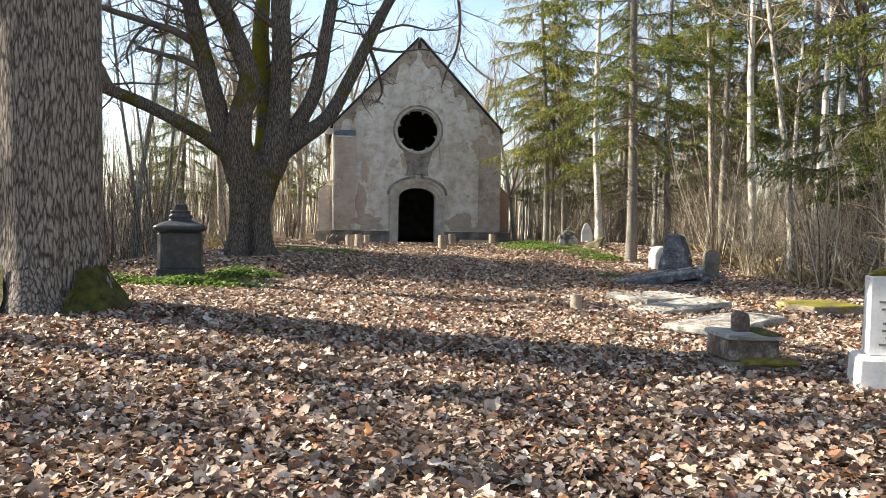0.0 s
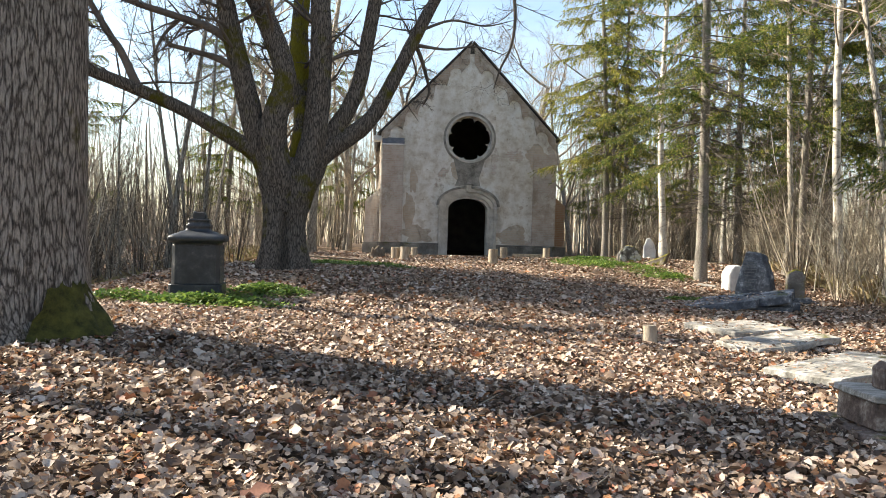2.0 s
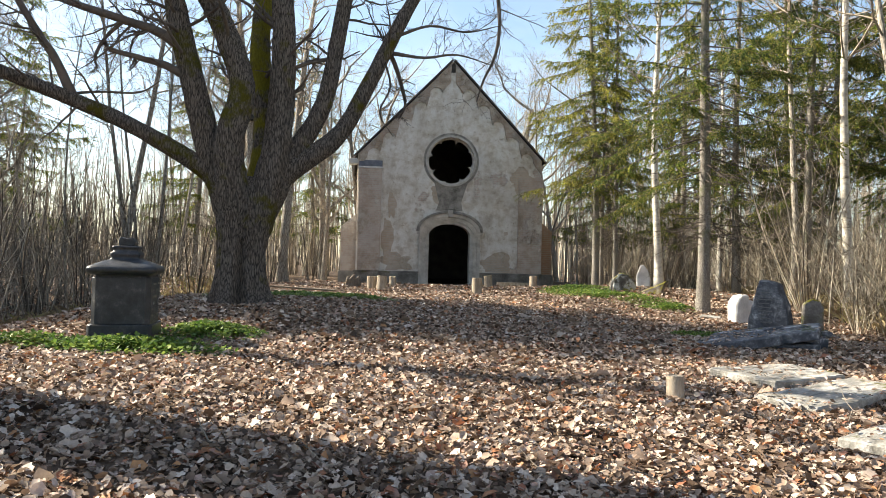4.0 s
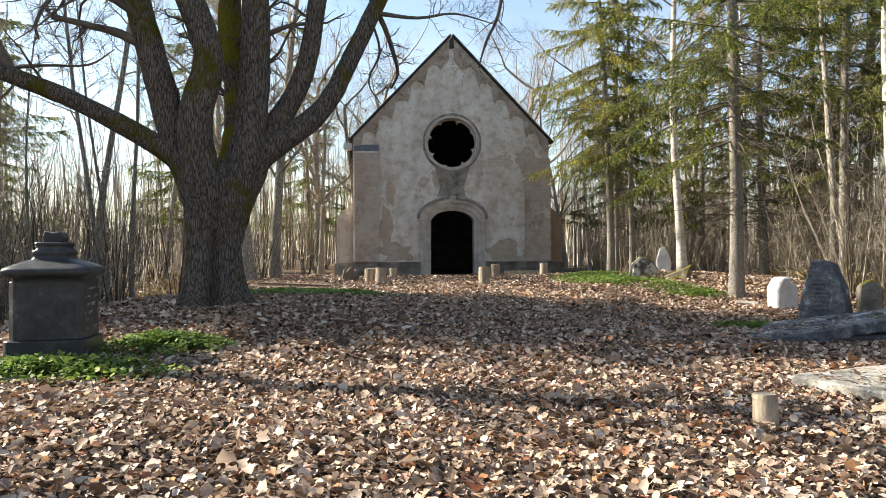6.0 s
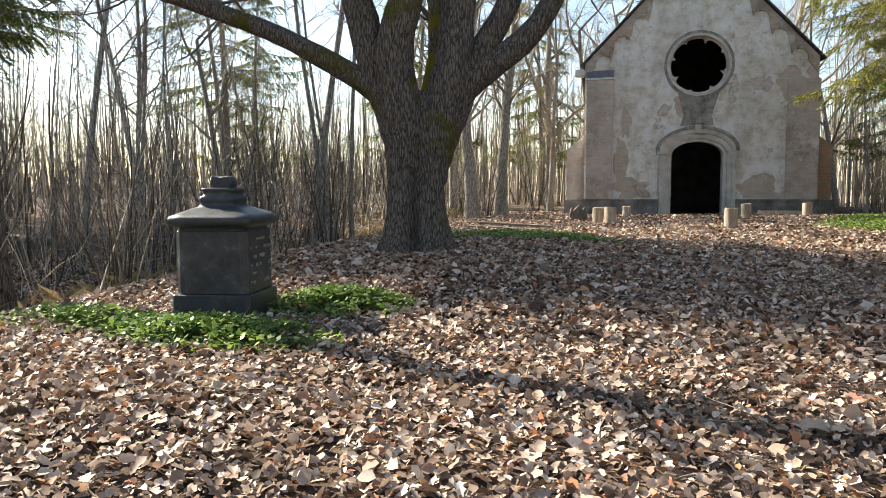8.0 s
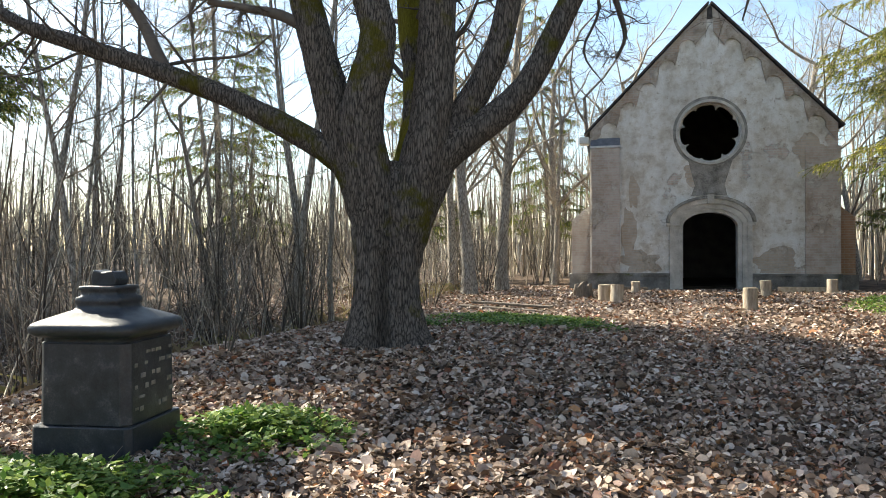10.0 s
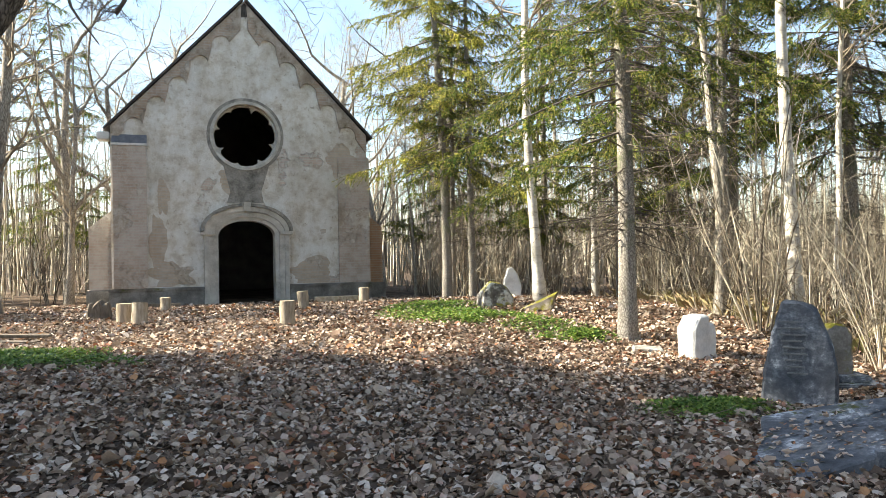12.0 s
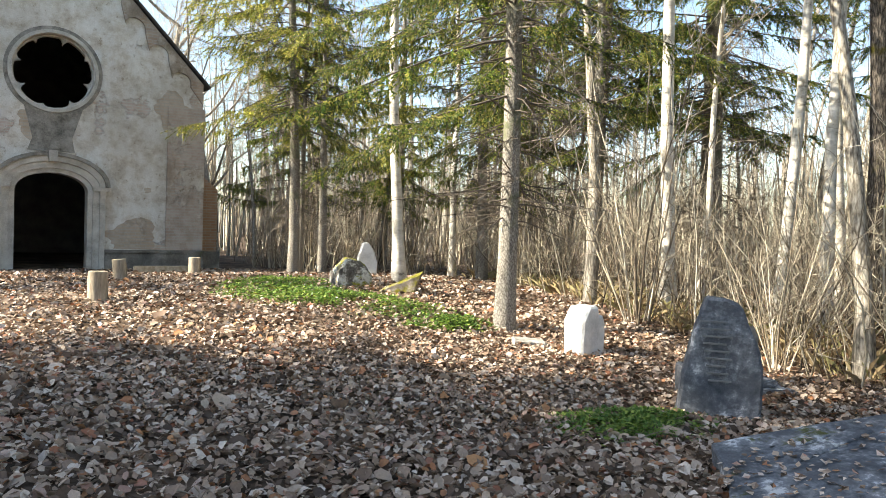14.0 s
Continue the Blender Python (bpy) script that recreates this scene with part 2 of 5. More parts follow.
M_SOIL = surface("leaf_mould", [(0.28, (0.02, 0.015, 0.011)), (0.45, (0.07, 0.05, 0.035)), (0.58, (0.14, 0.10, 0.072)), (0.72, (0.24, 0.18, 0.13))],
                 1.4, fine=11.0, bump=0.9, dist=0.05, rough=0.95, spec=0.1)
M_LEAF = island_colours("dead_leaves", [(0.0, (0.05, 0.033, 0.023)), (0.15, (0.15, 0.097, 0.066)), (0.32, (0.28, 0.195, 0.14)), (0.5, (0.42, 0.315, 0.235)),
                                        (0.7, (0.53, 0.42, 0.33)), (0.85, (0.68, 0.58, 0.49)), (0.93, (0.30, 0.12, 0.07)), (1.0, (0.46, 0.24, 0.11))], 0.62, 0.15)
M_GREEN = island_colours("fresh_ground_cover", [(0.0, (0.05, 0.11, 0.02)), (0.5, (0.13, 0.22, 0.045)), (1.0, (0.30, 0.37, 0.08))], 0.5, 0.35)
M_DRYGRASS = island_colours("dry_grass", [(0.0, (0.16, 0.11, 0.06)), (0.6, (0.36, 0.28, 0.16)), (1.0, (0.22, 0.22, 0.08))], 0.8, 0.2)
M_NEEDLE = island_colours("spruce_needles", [(0.0, (0.035, 0.07, 0.018)), (0.4, (0.10, 0.15, 0.03)), (0.7, (0.23, 0.26, 0.05)), (1.0, (0.42, 0.36, 0.10))], 0.5, 0.5)
# the needles again, yellower and lighter: sunlight through them put into the colour
M_NEEDLE_SUNLIT = island_colours("sunlit_spruce_needles", [(0.0, (0.08, 0.11, 0.022)), (0.4, (0.20, 0.22, 0.04)), (0.75, (0.40, 0.38, 0.07)), (1.0, (0.55, 0.47, 0.14))], 0.5, 0.5)
M_OAK = bark("oak_bark", (0.10, 0.085, 0.073), (0.46, 0.41, 0.36), (0.13, 0.12, 0.02), 17.0, 3.0, (0.60, 0.68), 1.0, 0.05)
M_MOSSBARK = bark("moss_covered_bark", (0.065, 0.055, 0.047), (0.26, 0.22, 0.185), (0.30, 0.26, 0.03), 19.0, 3.2, (0.40, 0.50), 1.0, 0.04)
M_ASH = bark("mossy_bark", (0.065, 0.055, 0.047), (0.26, 0.22, 0.185), (0.14, 0.125, 0.02), 19.0, 3.2, (0.55, 0.63), 1.0, 0.04)
M_GREYBARK = bark("grey_bark", (0.19, 0.165, 0.135), (0.48, 0.44, 0.38), (0.14, 0.15, 0.05), 14.0, 3.5, (0.64, 0.74), 0.6, 0.02)
M_SPRUCEBARK = bark("spruce_bark", (0.14, 0.122, 0.104), (0.43, 0.40, 0.355), (0.2, 0.21, 0.13), 26.0, 12.0, (0.52, 0.62), 0.7, 0.02)
M_BIRCH = surface("birch_bark", [(0.3, (0.10, 0.085, 0.07)), (0.42, (0.46, 0.42, 0.36)), (0.7, (0.72, 0.68, 0.62))], 2.4, (1, 1, 2.2), 18, 0.3)
M_TWIG = surface("bare_twigs", [(0.3, (0.15, 0.12, 0.09)), (0.7, (0.42, 0.355, 0.27))], 0.6, fine=9, bump=0.2, vary=0.3)
M_DARKTWIG = surface("dark_twigs", [(0.3, (0.06, 0.05, 0.042)), (0.7, (0.17, 0.14, 0.115))], 0.6, fine=9, bump=0.2)
# darker stems for the left wood: its backlit shade is put into the colour
M_BACKLITTWIG = island_colours("backlit_grey_stems", [(0.0, (0.05, 0.042, 0.035)), (0.5, (0.19, 0.165, 0.135)), (1.0, (0.46, 0.41, 0.34))], 0.9, 0.0, 0.15)
M_HAZEL = island_colours("pale_stems", [(0.0, (0.12, 0.095, 0.07)), (0.4, (0.32, 0.265, 0.20)), (0.8, (0.58, 0.51, 0.40)), (1.0, (0.70, 0.63, 0.52))], 0.85, 0.0, 0.2)
M_THICKET = island_colours("thicket_stems", [(0.0, (0.06, 0.048, 0.036)), (0.3, (0.21, 0.17, 0.125)), (0.65, (0.43, 0.37, 0.28)), (1.0, (0.66, 0.60, 0.49))], 0.9, 0.0, 0.15)
M_GRANITE = surface("black_granite", [(0.3, (0.014, 0.017, 0.021)), (0.55, (0.034, 0.038, 0.044)), (0.68, (0.075, 0.077, 0.08)), (0.78, (0.22, 0.22, 0.21))], 5, fine=60, bump=0.3, rough=0.42, spec=0.5)
M_SLATE = surface("grey_stone", [(0.25, (0.045, 0.05, 0.058)), (0.48, (0.10, 0.105, 0.118)), (0.6, (0.20, 0.205, 0.22)), (0.68, (0.52, 0.52, 0.53))], 3.4, fine=26, bump=0.8,
                  moss=(0.10, 0.11, 0.03), moss_at=(0.74, 0.8), moss_up=True)
M_PALESTONE = surface("pale_limestone", [(0.25, (0.11, 0.105, 0.09)), (0.45, (0.24, 0.23, 0.205)), (0.58, (0.38, 0.365, 0.335)), (0.72, (0.60, 0.585, 0.55))], 3.4, (0.8, 2.6, 1.6), fine=22, bump=1.0,
                      moss=(0.16, 0.15, 0.05), moss_at=(0.76, 0.83), moss_up=True)
M_WHITESTONE = surface("white_marble", [(0.25, (0.46, 0.45, 0.43)), (0.5, (0.68, 0.67, 0.65)), (0.75, (0.80, 0.79, 0.77))], 2.5, fine=34, bump=0.3)
M_MOSSY = surface("mossy_stone", [(0.25, (0.10, 0.085, 0.07)), (0.5, (0.22, 0.19, 0.16)), (0.75, (0.42, 0.38, 0.34))], 3.0, fine=30, bump=0.7,
                  moss=(0.22, 0.20, 0.025), moss_at=(0.50, 0.60), moss_up=True)
M_MOSS = surface("moss", [(0.3, (0.06, 0.055, 0.01)), (0.7, (0.26, 0.22, 0.03))], 9, fine=70, bump=1.0, dist=0.03)
M_BROWNSTONE = surface("brown_stained_stone", [(0.3, (0.055, 0.042, 0.036)), (0.5, (0.14, 0.105, 0.088)), (0.62, (0.27, 0.23, 0.20)), (0.72, (0.46, 0.43, 0.39))], 3.6, fine=28, bump=0.8,
                       moss=(0.16, 0.15, 0.03), moss_at=(0.66, 0.74), moss_up=True)
M_LICHEN = surface("lichened_boulder", [(0.32, (0.05, 0.045, 0.04)), (0.48, (0.15, 0.135, 0.12)), (0.56, (0.62, 0.61, 0.57)), (0.8, (0.76, 0.75, 0.71))], 3.2, fine=30, bump=0.8,
                   moss=(0.34, 0.31, 0.035), moss_at=(0.56, 0.62), moss_up=True)
M_DARKMOSS = surface("dark_moss", [(0.3, (0.02, 0.022, 0.006)), (0.7, (0.11, 0.105, 0.02))], 9, fine=70, bump=1.0, dist=0.03)
M_STUMP = surface("cut_log", [(0.3, (0.22, 0.17, 0.12)), (0.7, (0.50, 0.43, 0.34))], 3, (5, 5, 0.8), 16, 0.5, vary=0.15)
M_LOGEND = surface("log_end", [(0.3, (0.30, 0.23, 0.15)), (0.7, (0.58, 0.50, 0.38))], 12, fine=50, bump=0.3, vary=0.12)
M_INK = surface("engraved_letters", [(0.3, (0.12, 0.12, 0.12)), (0.7, (0.2, 0.2, 0.2))], 5, fine=50)


# ---------------------------------------------------------------- geometry helpers
def part(name, bm, material, parent=None, label="", smooth=False):
    me = bpy.data.meshes.new(name)
    bm.to_mesh(me)
    bm.free()
    me.materials.append(material)
    if smooth:
        me.polygons.foreach_set("use_smooth", [True] * len(me.polygons))
    ob = new(name, me)
    ob.parent = parent
    if label:
        ob["label"] = label
    return ob


def thing(name, m, label, category, group="", kind=""):
    return tagged(_at(new(name), m), label, category, group, kind)


def _at(ob, m):
    ob.matrix_world = m
    return ob


class Geo:
    """Loose vertices and faces, gathered fast and turned into one mesh."""

    def __init__(self):
        self.v, self.f, self.n = [], [], 0

    def tube(self, pts, rads, sides=6, wobble=0.0, rng=None, cap=False):
        p = np.asarray(pts, float)
        k = len(p)
        if sides <= 5 and not wobble:
            dx, dy, dz = p[-1] - p[0]
            ln = math.sqrt(dx * dx + dy * dy + dz * dz) + 1e-9
            dx, dy, dz = dx / ln, dy / ln, dz / ln
            ax, ay, az = (0.0, dz, -dy) if abs(dx) < 0.7 else (-dz, 0.0, dx)
            ln = math.sqrt(ax * ax + ay * ay + az * az) + 1e-9
            ax, ay, az = ax / ln, ay / ln, az / ln
            bx, by, bz = dy * az - dz * ay, dz * ax - dx * az, dx * ay - dy * ax
            cs = [(math.cos(6.28319 * j / sides), math.sin(6.28319 * j / sides)) for j in range(sides)]
            off = np.array([(c * ax + e * bx, c * ay + e * by, c * az + e * bz) for c, e in cs])
            self.v.append((p[:, None, :] + np.asarray(rads)[:, None, None] * off[None]).reshape(-1, 3))
            base = self.n
            for i in range(k - 1):
                o, q = base + i * sides, base + (i + 1) * sides
                self.f += [(o + j, o + (j + 1) % sides, q + (j + 1) % sides, q + j) for j in range(sides)]
            self.n += k * sides
            return
        tan = np.gradient(p, axis=0)
        tan /= np.linalg.norm(tan, axis=1)[:, None] + 1e-9
        ref = np.array([1.0, 0, 0]) if abs(tan[0][0]) < 0.8 else np.array([0, 1.0, 0])
        ang = np.arange(sides) * (2 * np.pi / sides)
        for i in range(k):
            a = ref - tan[i] * (ref @ tan[i])
            a /= np.linalg.norm(a) + 1e-9
            b = np.cross(tan[i], a)
            ref = a
            r = rads[i] * np.ones(sides)
            if wobble:
                r = r * (1 + wobble * rng.uniform(-1, 1, sides))
            self.v.append(p[i] + np.outer(r * np.cos(ang), a) + np.outer(r * np.sin(ang), b))
        base = self.n
        for i in range(k - 1):
            o, q = base + i * sides, base + (i + 1) * sides
            self.f += [(o + j, o + (j + 1) % sides, q + (j + 1) % sides, q + j) for j in range(sides)]
        self.n += k * sides
        if cap:
            self.f.append(tuple(base + (k - 1) * sides + j for j in range(sides)))

    def poly(self, pts):
        self.v.append(np.asarray(pts, float))
        self.f.append(tuple(range(self.n, self.n + len(pts))))
        self.n += len(pts)

    def mesh(self, name, material, smooth=True):
        me = bpy.data.meshes.new(name)
        me.from_pydata(np.concatenate(self.v).tolist(), [], self.f)
        me.materials.append(material)
        if smooth:
            me.polygons.foreach_set("use_smooth", [True] * len(me.polygons))
        me.update()
        return me

    def obj(self, name, material, parent=None, smooth=True, label=""):
        ob = new(name, self.mesh(name, material, smooth))
        ob.parent = parent
        if label:
            ob["label"] = label
        return ob


def box(x0, x1, y0, y1, z0, z1, bevel=0.0, bm=None):
    bm = bm or bmesh.new()
    r = bmesh.ops.create_cube(bm, size=1.0)["verts"]
    for v in r:
        v.co = Vector((x0 + (v.co.x + 0.5) * (x1 - x0), y0 + (v.co.y + 0.5) * (y1 - y0), z0 + (v.co.z + 0.5) * (z1 - z0)))
    if bevel:
        es = list({e for v in r for e in v.link_edges})
        bmesh.ops.bevel(bm, geom=es, offset=bevel, segments=2, affect="EDGES")
    return bm


def rough_stone(outline, y0, y1, seed, amount=0.03, cuts=3, bevel=0.03):
    """A slab with the given outline in x and z, from y0 to y1, its faces uneven and its edges worn."""
    bm = bmesh.new()
    vs = [bm.verts.new((x, y0, z)) for x, z in outline]
    f = bm.faces.new(vs)
    r = bmesh.ops.extrude_face_region(bm, geom=[f])
    for e in r["geom"]:
        if isinstance(e, bmesh.types.BMVert):
            e.co.y = y1
    bmesh.ops.recalc_face_normals(bm, faces=bm.faces)
    bmesh.ops.bevel(bm, geom=list(bm.edges), offset=bevel, segments=1, affect="EDGES")
    bmesh.ops.triangulate(bm, faces=bm.faces)
    for _ in range(cuts):
        long = [e for e in bm.edges if e.calc_length() > 0.09]
        if not long or len(bm.faces) > 6000:
            break
        bmesh.ops.subdivide_edges(bm, edges=long, cuts=1, use_grid_fill=False)
        bmesh.ops.triangulate(bm, faces=[q for q in bm.faces if len(q.verts) > 3])
    o = Vector((seed * 7.3, seed * 3.1, seed * 1.7))
    for v in bm.verts:
        n = noise.noise_vector(v.co * 2.3 + o) * amount + noise.noise_vector(v.co * 8 + o) * amount * 0.45
        v.co += n
    return bm


def smooth(a, b, x):
    t = min(max((x - a) / (b - a), 0.0), 1.0)
    return t * t * (3 - 2 * t)


def bell(x, y, cx, cy, s):
    return math.exp(-((x - cx) ** 2 + (y - cy) ** 2) / (2 * s * s))


def height(x, y):
    """The lie of the land: a low rise to the chapel, mounds under the trees, a hollow by the tombs, a bank at the edge."""
    h = 0.4 * smooth(0, 30, y)
    h += 0.25 * bell(x, y, -4.6, 18.8, 3.0) + 0.25 * bell(x, y, -4.6, 9.3, 2.5) + 0.3 * bell(x, y, 5.2, 29.5, 3.0)
    h -= 0.3 * bell(x, y, 6.5, 20.5, 3.0)
    h -= 0.75 * smooth(-6.6, -10.5, x) * (1 - smooth(24, 32, y))
    near = 1 - smooth(18, 40, math.hypot(x, y - 18))
    h += near * 0.035 * noise.noise((x * 0.8, y * 0.8, 3.1)) + 0.02 * near * noise.noise((x * 2.3, y * 2.3, 7.7))
    return h


def on_ground(x, y, turn=0.0, sink=0.02):
    return pose(x, y, height(x, y) - sink, 0, 0, turn)


# ---------------------------------------------------------------- ground
def axis(lo, hi, fine0, fine1, step):
    a = list(np.arange(fine0, fine1 + 1e-6, step))
    d, s = [], step
    x = fine1
    while x < hi:
        s *= 1.35
        x += s
        d.append(x)
    e, s, x = [], step, fine0
    while x > lo:
        s *= 1.35
        x -= s
        e.append(x)
    return np.array(e[::-1] + a + d)


gx, gy = axis(-900, 900, -14, 16, 0.3), axis(-600, 1200, -6, 46, 0.3)
gv = [(x, y, height(x, y)) for y in gy for x in gx]
W = len(gx)
gf = [(j * W + i, j * W + i + 1, (j + 1) * W + i + 1, (j + 1) * W + i) for j in range(len(gy) - 1) for i in range(W - 1)]
gm = bpy.data.meshes.new("ground")
gm.from_pydata(gv, [], gf)
gm.polygons.foreach_set("use_smooth", [True] * len(gm.polygons))
gm.materials.append(M_SOIL)
tagged(new("ground", gm), "woodland floor of brown leaf mould", "ground", kind="structure")

# ---------------------------------------------------------------- chapel
CH = pose(-1.18, 36.97, 0.37, 0, 0, 9.35)
DEEP, HALF, APEX, EAVE = 11.0, 4.05, 9.85, 5.62


def arch_line(half, spring, rise, n=24, base=None):
    pts = [(half * math.cos(math.pi * i / n), spring + rise * math.sin(math.pi * i / n)) for i in range(n + 1)]
    return pts if base is None else [(half, base)] + pts + [(-half, base)]


def filled(loops, y0, y1):
    """A wall of the given outline with holes, between depths y0 and y1."""
    bm = bmesh.new()
    edges = []
    for loop in loops:
        vs = [bm.verts.new((x, y0, z)) for x, z in loop]
        edges += [bm.edges.new((vs[i], vs[(i + 1) % len(vs)])) for i in range(len(vs))]
    bmesh.ops.triangle_fill(bm, edges=edges, use_beauty=True, use_dissolve=False)
    r = bmesh.ops.extrude_face_region(bm, geom=list(bm.faces))
    for e in r["geom"]:
        if isinstance(e, bmesh.types.BMVert):
            e.co.y = y1
    bmesh.ops.recalc_face_normals(bm, faces=bm.faces)
    return bm


def ring(inner, outer, y0, y1):
    """A band between two lines of equal point count (an arch moulding)."""
    bm = bmesh.new()
    rows = [[bm.verts.new((x, y, z)) for x, z in line] for line, y in ((inner, y1), (inner, y0), (outer, y0), (outer, y1))]
    for a, b in zip(rows, rows[1:]):
        for i in range(len(a) - 1):
            bm.faces.new((a[i], a[i + 1], b[i + 1], b[i]))
    for i in (0, -1):
        bm.faces.new([r[i] for r in rows])
    bmesh.ops.recalc_face_normals(bm, faces=bm.faces)
    return bm


OCZ = 5.46


def rose(n=160):
    """The broken foiled opening: eight lobes, their cusps of uneven length."""
    pts = []
    for i in range(n):
        a = 2 * math.pi * i / n
        u = (a / (2 * math.pi) * 8 + 0.35) % 1.0
        k = int(a / (2 * math.pi) * 8 + 0.35) % 8
        cusp = (0.24, 0.10, 0.26, 0.14, 0.2, 0.28, 0.12, 0.18)[k if u < 0.5 else (k + 1) % 8]
        edge = abs(u - 0.5) * 2
        r = 0.97 - 0.7 * cusp * edge ** 7 + 0.015 * noise.noise((i * 0.4, 0, 4))
        pts.append((r * math.cos(a), OCZ + r * math.sin(a)))
    return pts


def disc_line(r, n=64):
    return [(r * math.cos(2 * math.pi * i / n), OCZ + r * math.sin(2 * math.pi * i / n)) for i in range(n)]


def build_chapel():
    c = thing("chapel", CH, "ruined plastered brick chapel with steep gable and dark doorway", "chapel")
    wall = part("wall", filled([[(-HALF, 0.0), (-1.02, 0.0), (-1.02, 2.2)] + arch_line(1.02, 2.2, 0.62)[::-1][1:-1] + [(1.02, 2.2), (1.02, 0.0), (HALF, 0.0), (HALF, EAVE), (0, APEX), (-HALF, EAVE)], disc_line(1.02)], 0.0, 0.55),
                M_PLASTER, c, "grey lime plaster flaking off brick")
    for s in (-1, 1):
        part("wall", box(*sorted((s * HALF, s * (HALF - 0.5))), 0.552, DEEP, 0.0, EAVE - 0.05), M_BRICKY, c, "worn brick side wall")
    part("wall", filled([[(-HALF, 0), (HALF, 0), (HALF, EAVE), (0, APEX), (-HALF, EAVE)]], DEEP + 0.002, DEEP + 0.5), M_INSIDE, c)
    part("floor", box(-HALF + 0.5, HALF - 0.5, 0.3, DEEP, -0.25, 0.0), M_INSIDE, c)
    # roof slopes with overhang, dark boards under them
    run = math.hypot(HALF, APEX - EAVE)
    ang = math.degrees(math.atan2(APEX - EAVE, HALF))
    for s in (-1, 1):
        slope = box(0, run + 0.2, -0.13, DEEP + 0.6, 0.02, 0.09)
        bmesh.ops.transform(slope, matrix=Matrix.Translation((0, 0, APEX)) @ Matrix.Diagonal((s, 1, 1, 1)) @ pose(0, 0, 0, 0, ang, 0), verts=slope.verts)
        if s < 0:
            bmesh.ops.reverse_faces(slope, faces=slope.faces)
        part("roof", slope, M_ROOF, c, "dark weathered shingle roof")
        barge = box(0.0, run + 0.19, -0.16, -0.134, 0.022, 0.085)
        bmesh.ops.transform(barge, matrix=Matrix.Translation((0, 0, APEX)) @ Matrix.Diagonal((s, 1, 1, 1)) @ pose(0, 0, 0, 0, ang, 0), verts=barge.verts)
        if s < 0:
            bmesh.ops.reverse_faces(barge, faces=barge.faces)
        part("bargeboard", barge, M_ROOF, c, "dark board along the gable edge")
    part("gable_boards", filled([[(-0.8, APEX - 0.9), (-0.5, APEX - 0.68), (-0.2, APEX - 0.55), (0.1, APEX - 0.5), (0.3, APEX - 0.36), (0.02, APEX - 0.06)]], -0.04, -0.012), M_ROOF, c, "dark timber under the ridge")
    # plinth in four lengths, round the doorway
    for x0, x1 in ((-HALF - 0.08, -1.35), (1.35, HALF + 0.08)):
        part("plinth", box(x0, x1, -0.12, -0.004, -0.3, 0.5, 0.012), M_PLINTH, c, "dark stained stone plinth")
        part("plinth_cap", box(x0 - 0.02, x1 + 0.02, -0.16, -0.004, 0.504, 0.6, 0.02), M_PLINTH, c)
    # corner pilasters
    part("pilaster", box(-3.98, -3.02, -0.22, -0.004, 0.604, 5.0, 0.012), M_BRICKY, c, "brick corner pilaster with worn plaster")
    part("pilaster", box(3.02, HALF + 0.06, -0.08, -0.004, 0.604, 4.86, 0.012), M_BRICKY, c, "brick corner pilaster with worn plaster")
    part("flashing", box(-4.02, -2.98, -0.26, -0.004, 5.004, 5.07), M_LIME, c, "white limewashed ledge")
    capb = box(-4.0, -3.0, -0.24, -0.004, 5.074, 5.36)
    for v in capb.verts:
        if v.co.z > 5.2 and v.co.y < -0.1:
            v.co.y = -0.03
    part("pilaster_cap", capb, M_ZINC, c, "dark sheet-metal cap")
    part("eave_stub", box(-4.42, -4.06, -0.12, 0.5, 5.18, 5.42, 0.03), M_LIME, c, "broken end of the eaves cornice")
    # side buttresses behind the front corners
    for s in (-1, 1):
        bt = box(*sorted((s * (HALF + 0.004), s * 4.72)), 0.55, 1.35, -0.3, 3.05)
        for v in bt.verts:
            if v.co.z > 2 and abs(v.co.x) > 4.5:
                v.co.z -= 0.55
        part("buttress", bt, M_BRICK if s > 0 else M_BRICKY, c, "worn brick side buttress with sloped top")
        part("buttress_foot", box(*sorted((s * (HALF + 0.09), s * 4.8)), 0.45, 1.4, -0.3, 0.56, 0.015), M_PLINTH, c)
    # doorway mouldings, stepped inwards
    def jambs(half, spring, rise):
        return arch_line(half, spring, rise, 24, -0.3)
    part("door_moulding", ring(jambs(0.90, 2.2, 0.50), jambs(1.03, 2.22, 0.60), -0.02, 0.5), M_DOLOMITE, c, "carved pale stone doorway")
    part("door_moulding", ring(jambs(1.032, 2.22, 0.602), jambs(1.20, 2.3, 0.7), -0.09, 0.1), M_DOLOMITE, c)
    part("door_moulding", ring(jambs(1.202, 2.3, 0.702), jambs(1.34, 2.36, 0.80), -0.15, -0.004), M_DOLOMITE, c)
    part("hood_moulding", ring(arch_line(1.342, 2.36, 0.802), arch_line(1.46, 2.36, 0.90), -0.22, -0.004), M_APRON, c, "projecting stone hood over the arch")
    for s in (-1, 1):
        part("impost", box(*sorted((s * 1.02, s * 1.44)), -0.19, -0.004, 2.24, 2.35, 0.015), M_DOLOMITE, c)
    # round window: stone ring and shield below it
    circ = lambda r: [(r * math.cos(2 * math.pi * i / 60), OCZ + r * math.sin(2 * math.pi * i / 60)) for i in range(61)]
    part("tracery", filled([disc_line(1.016), rose()], 0.14, 0.30), M_DOLOMITE, c, "broken pale stone tracery with cusps")
    part("window_ring", ring(circ(1.03), circ(1.12), -0.07, -0.004), M_DOLOMITE, c, "weathered round window surround")
    part("window_ring", ring(circ(1.122), circ(1.22), -0.03, -0.004), M_APRON, c)
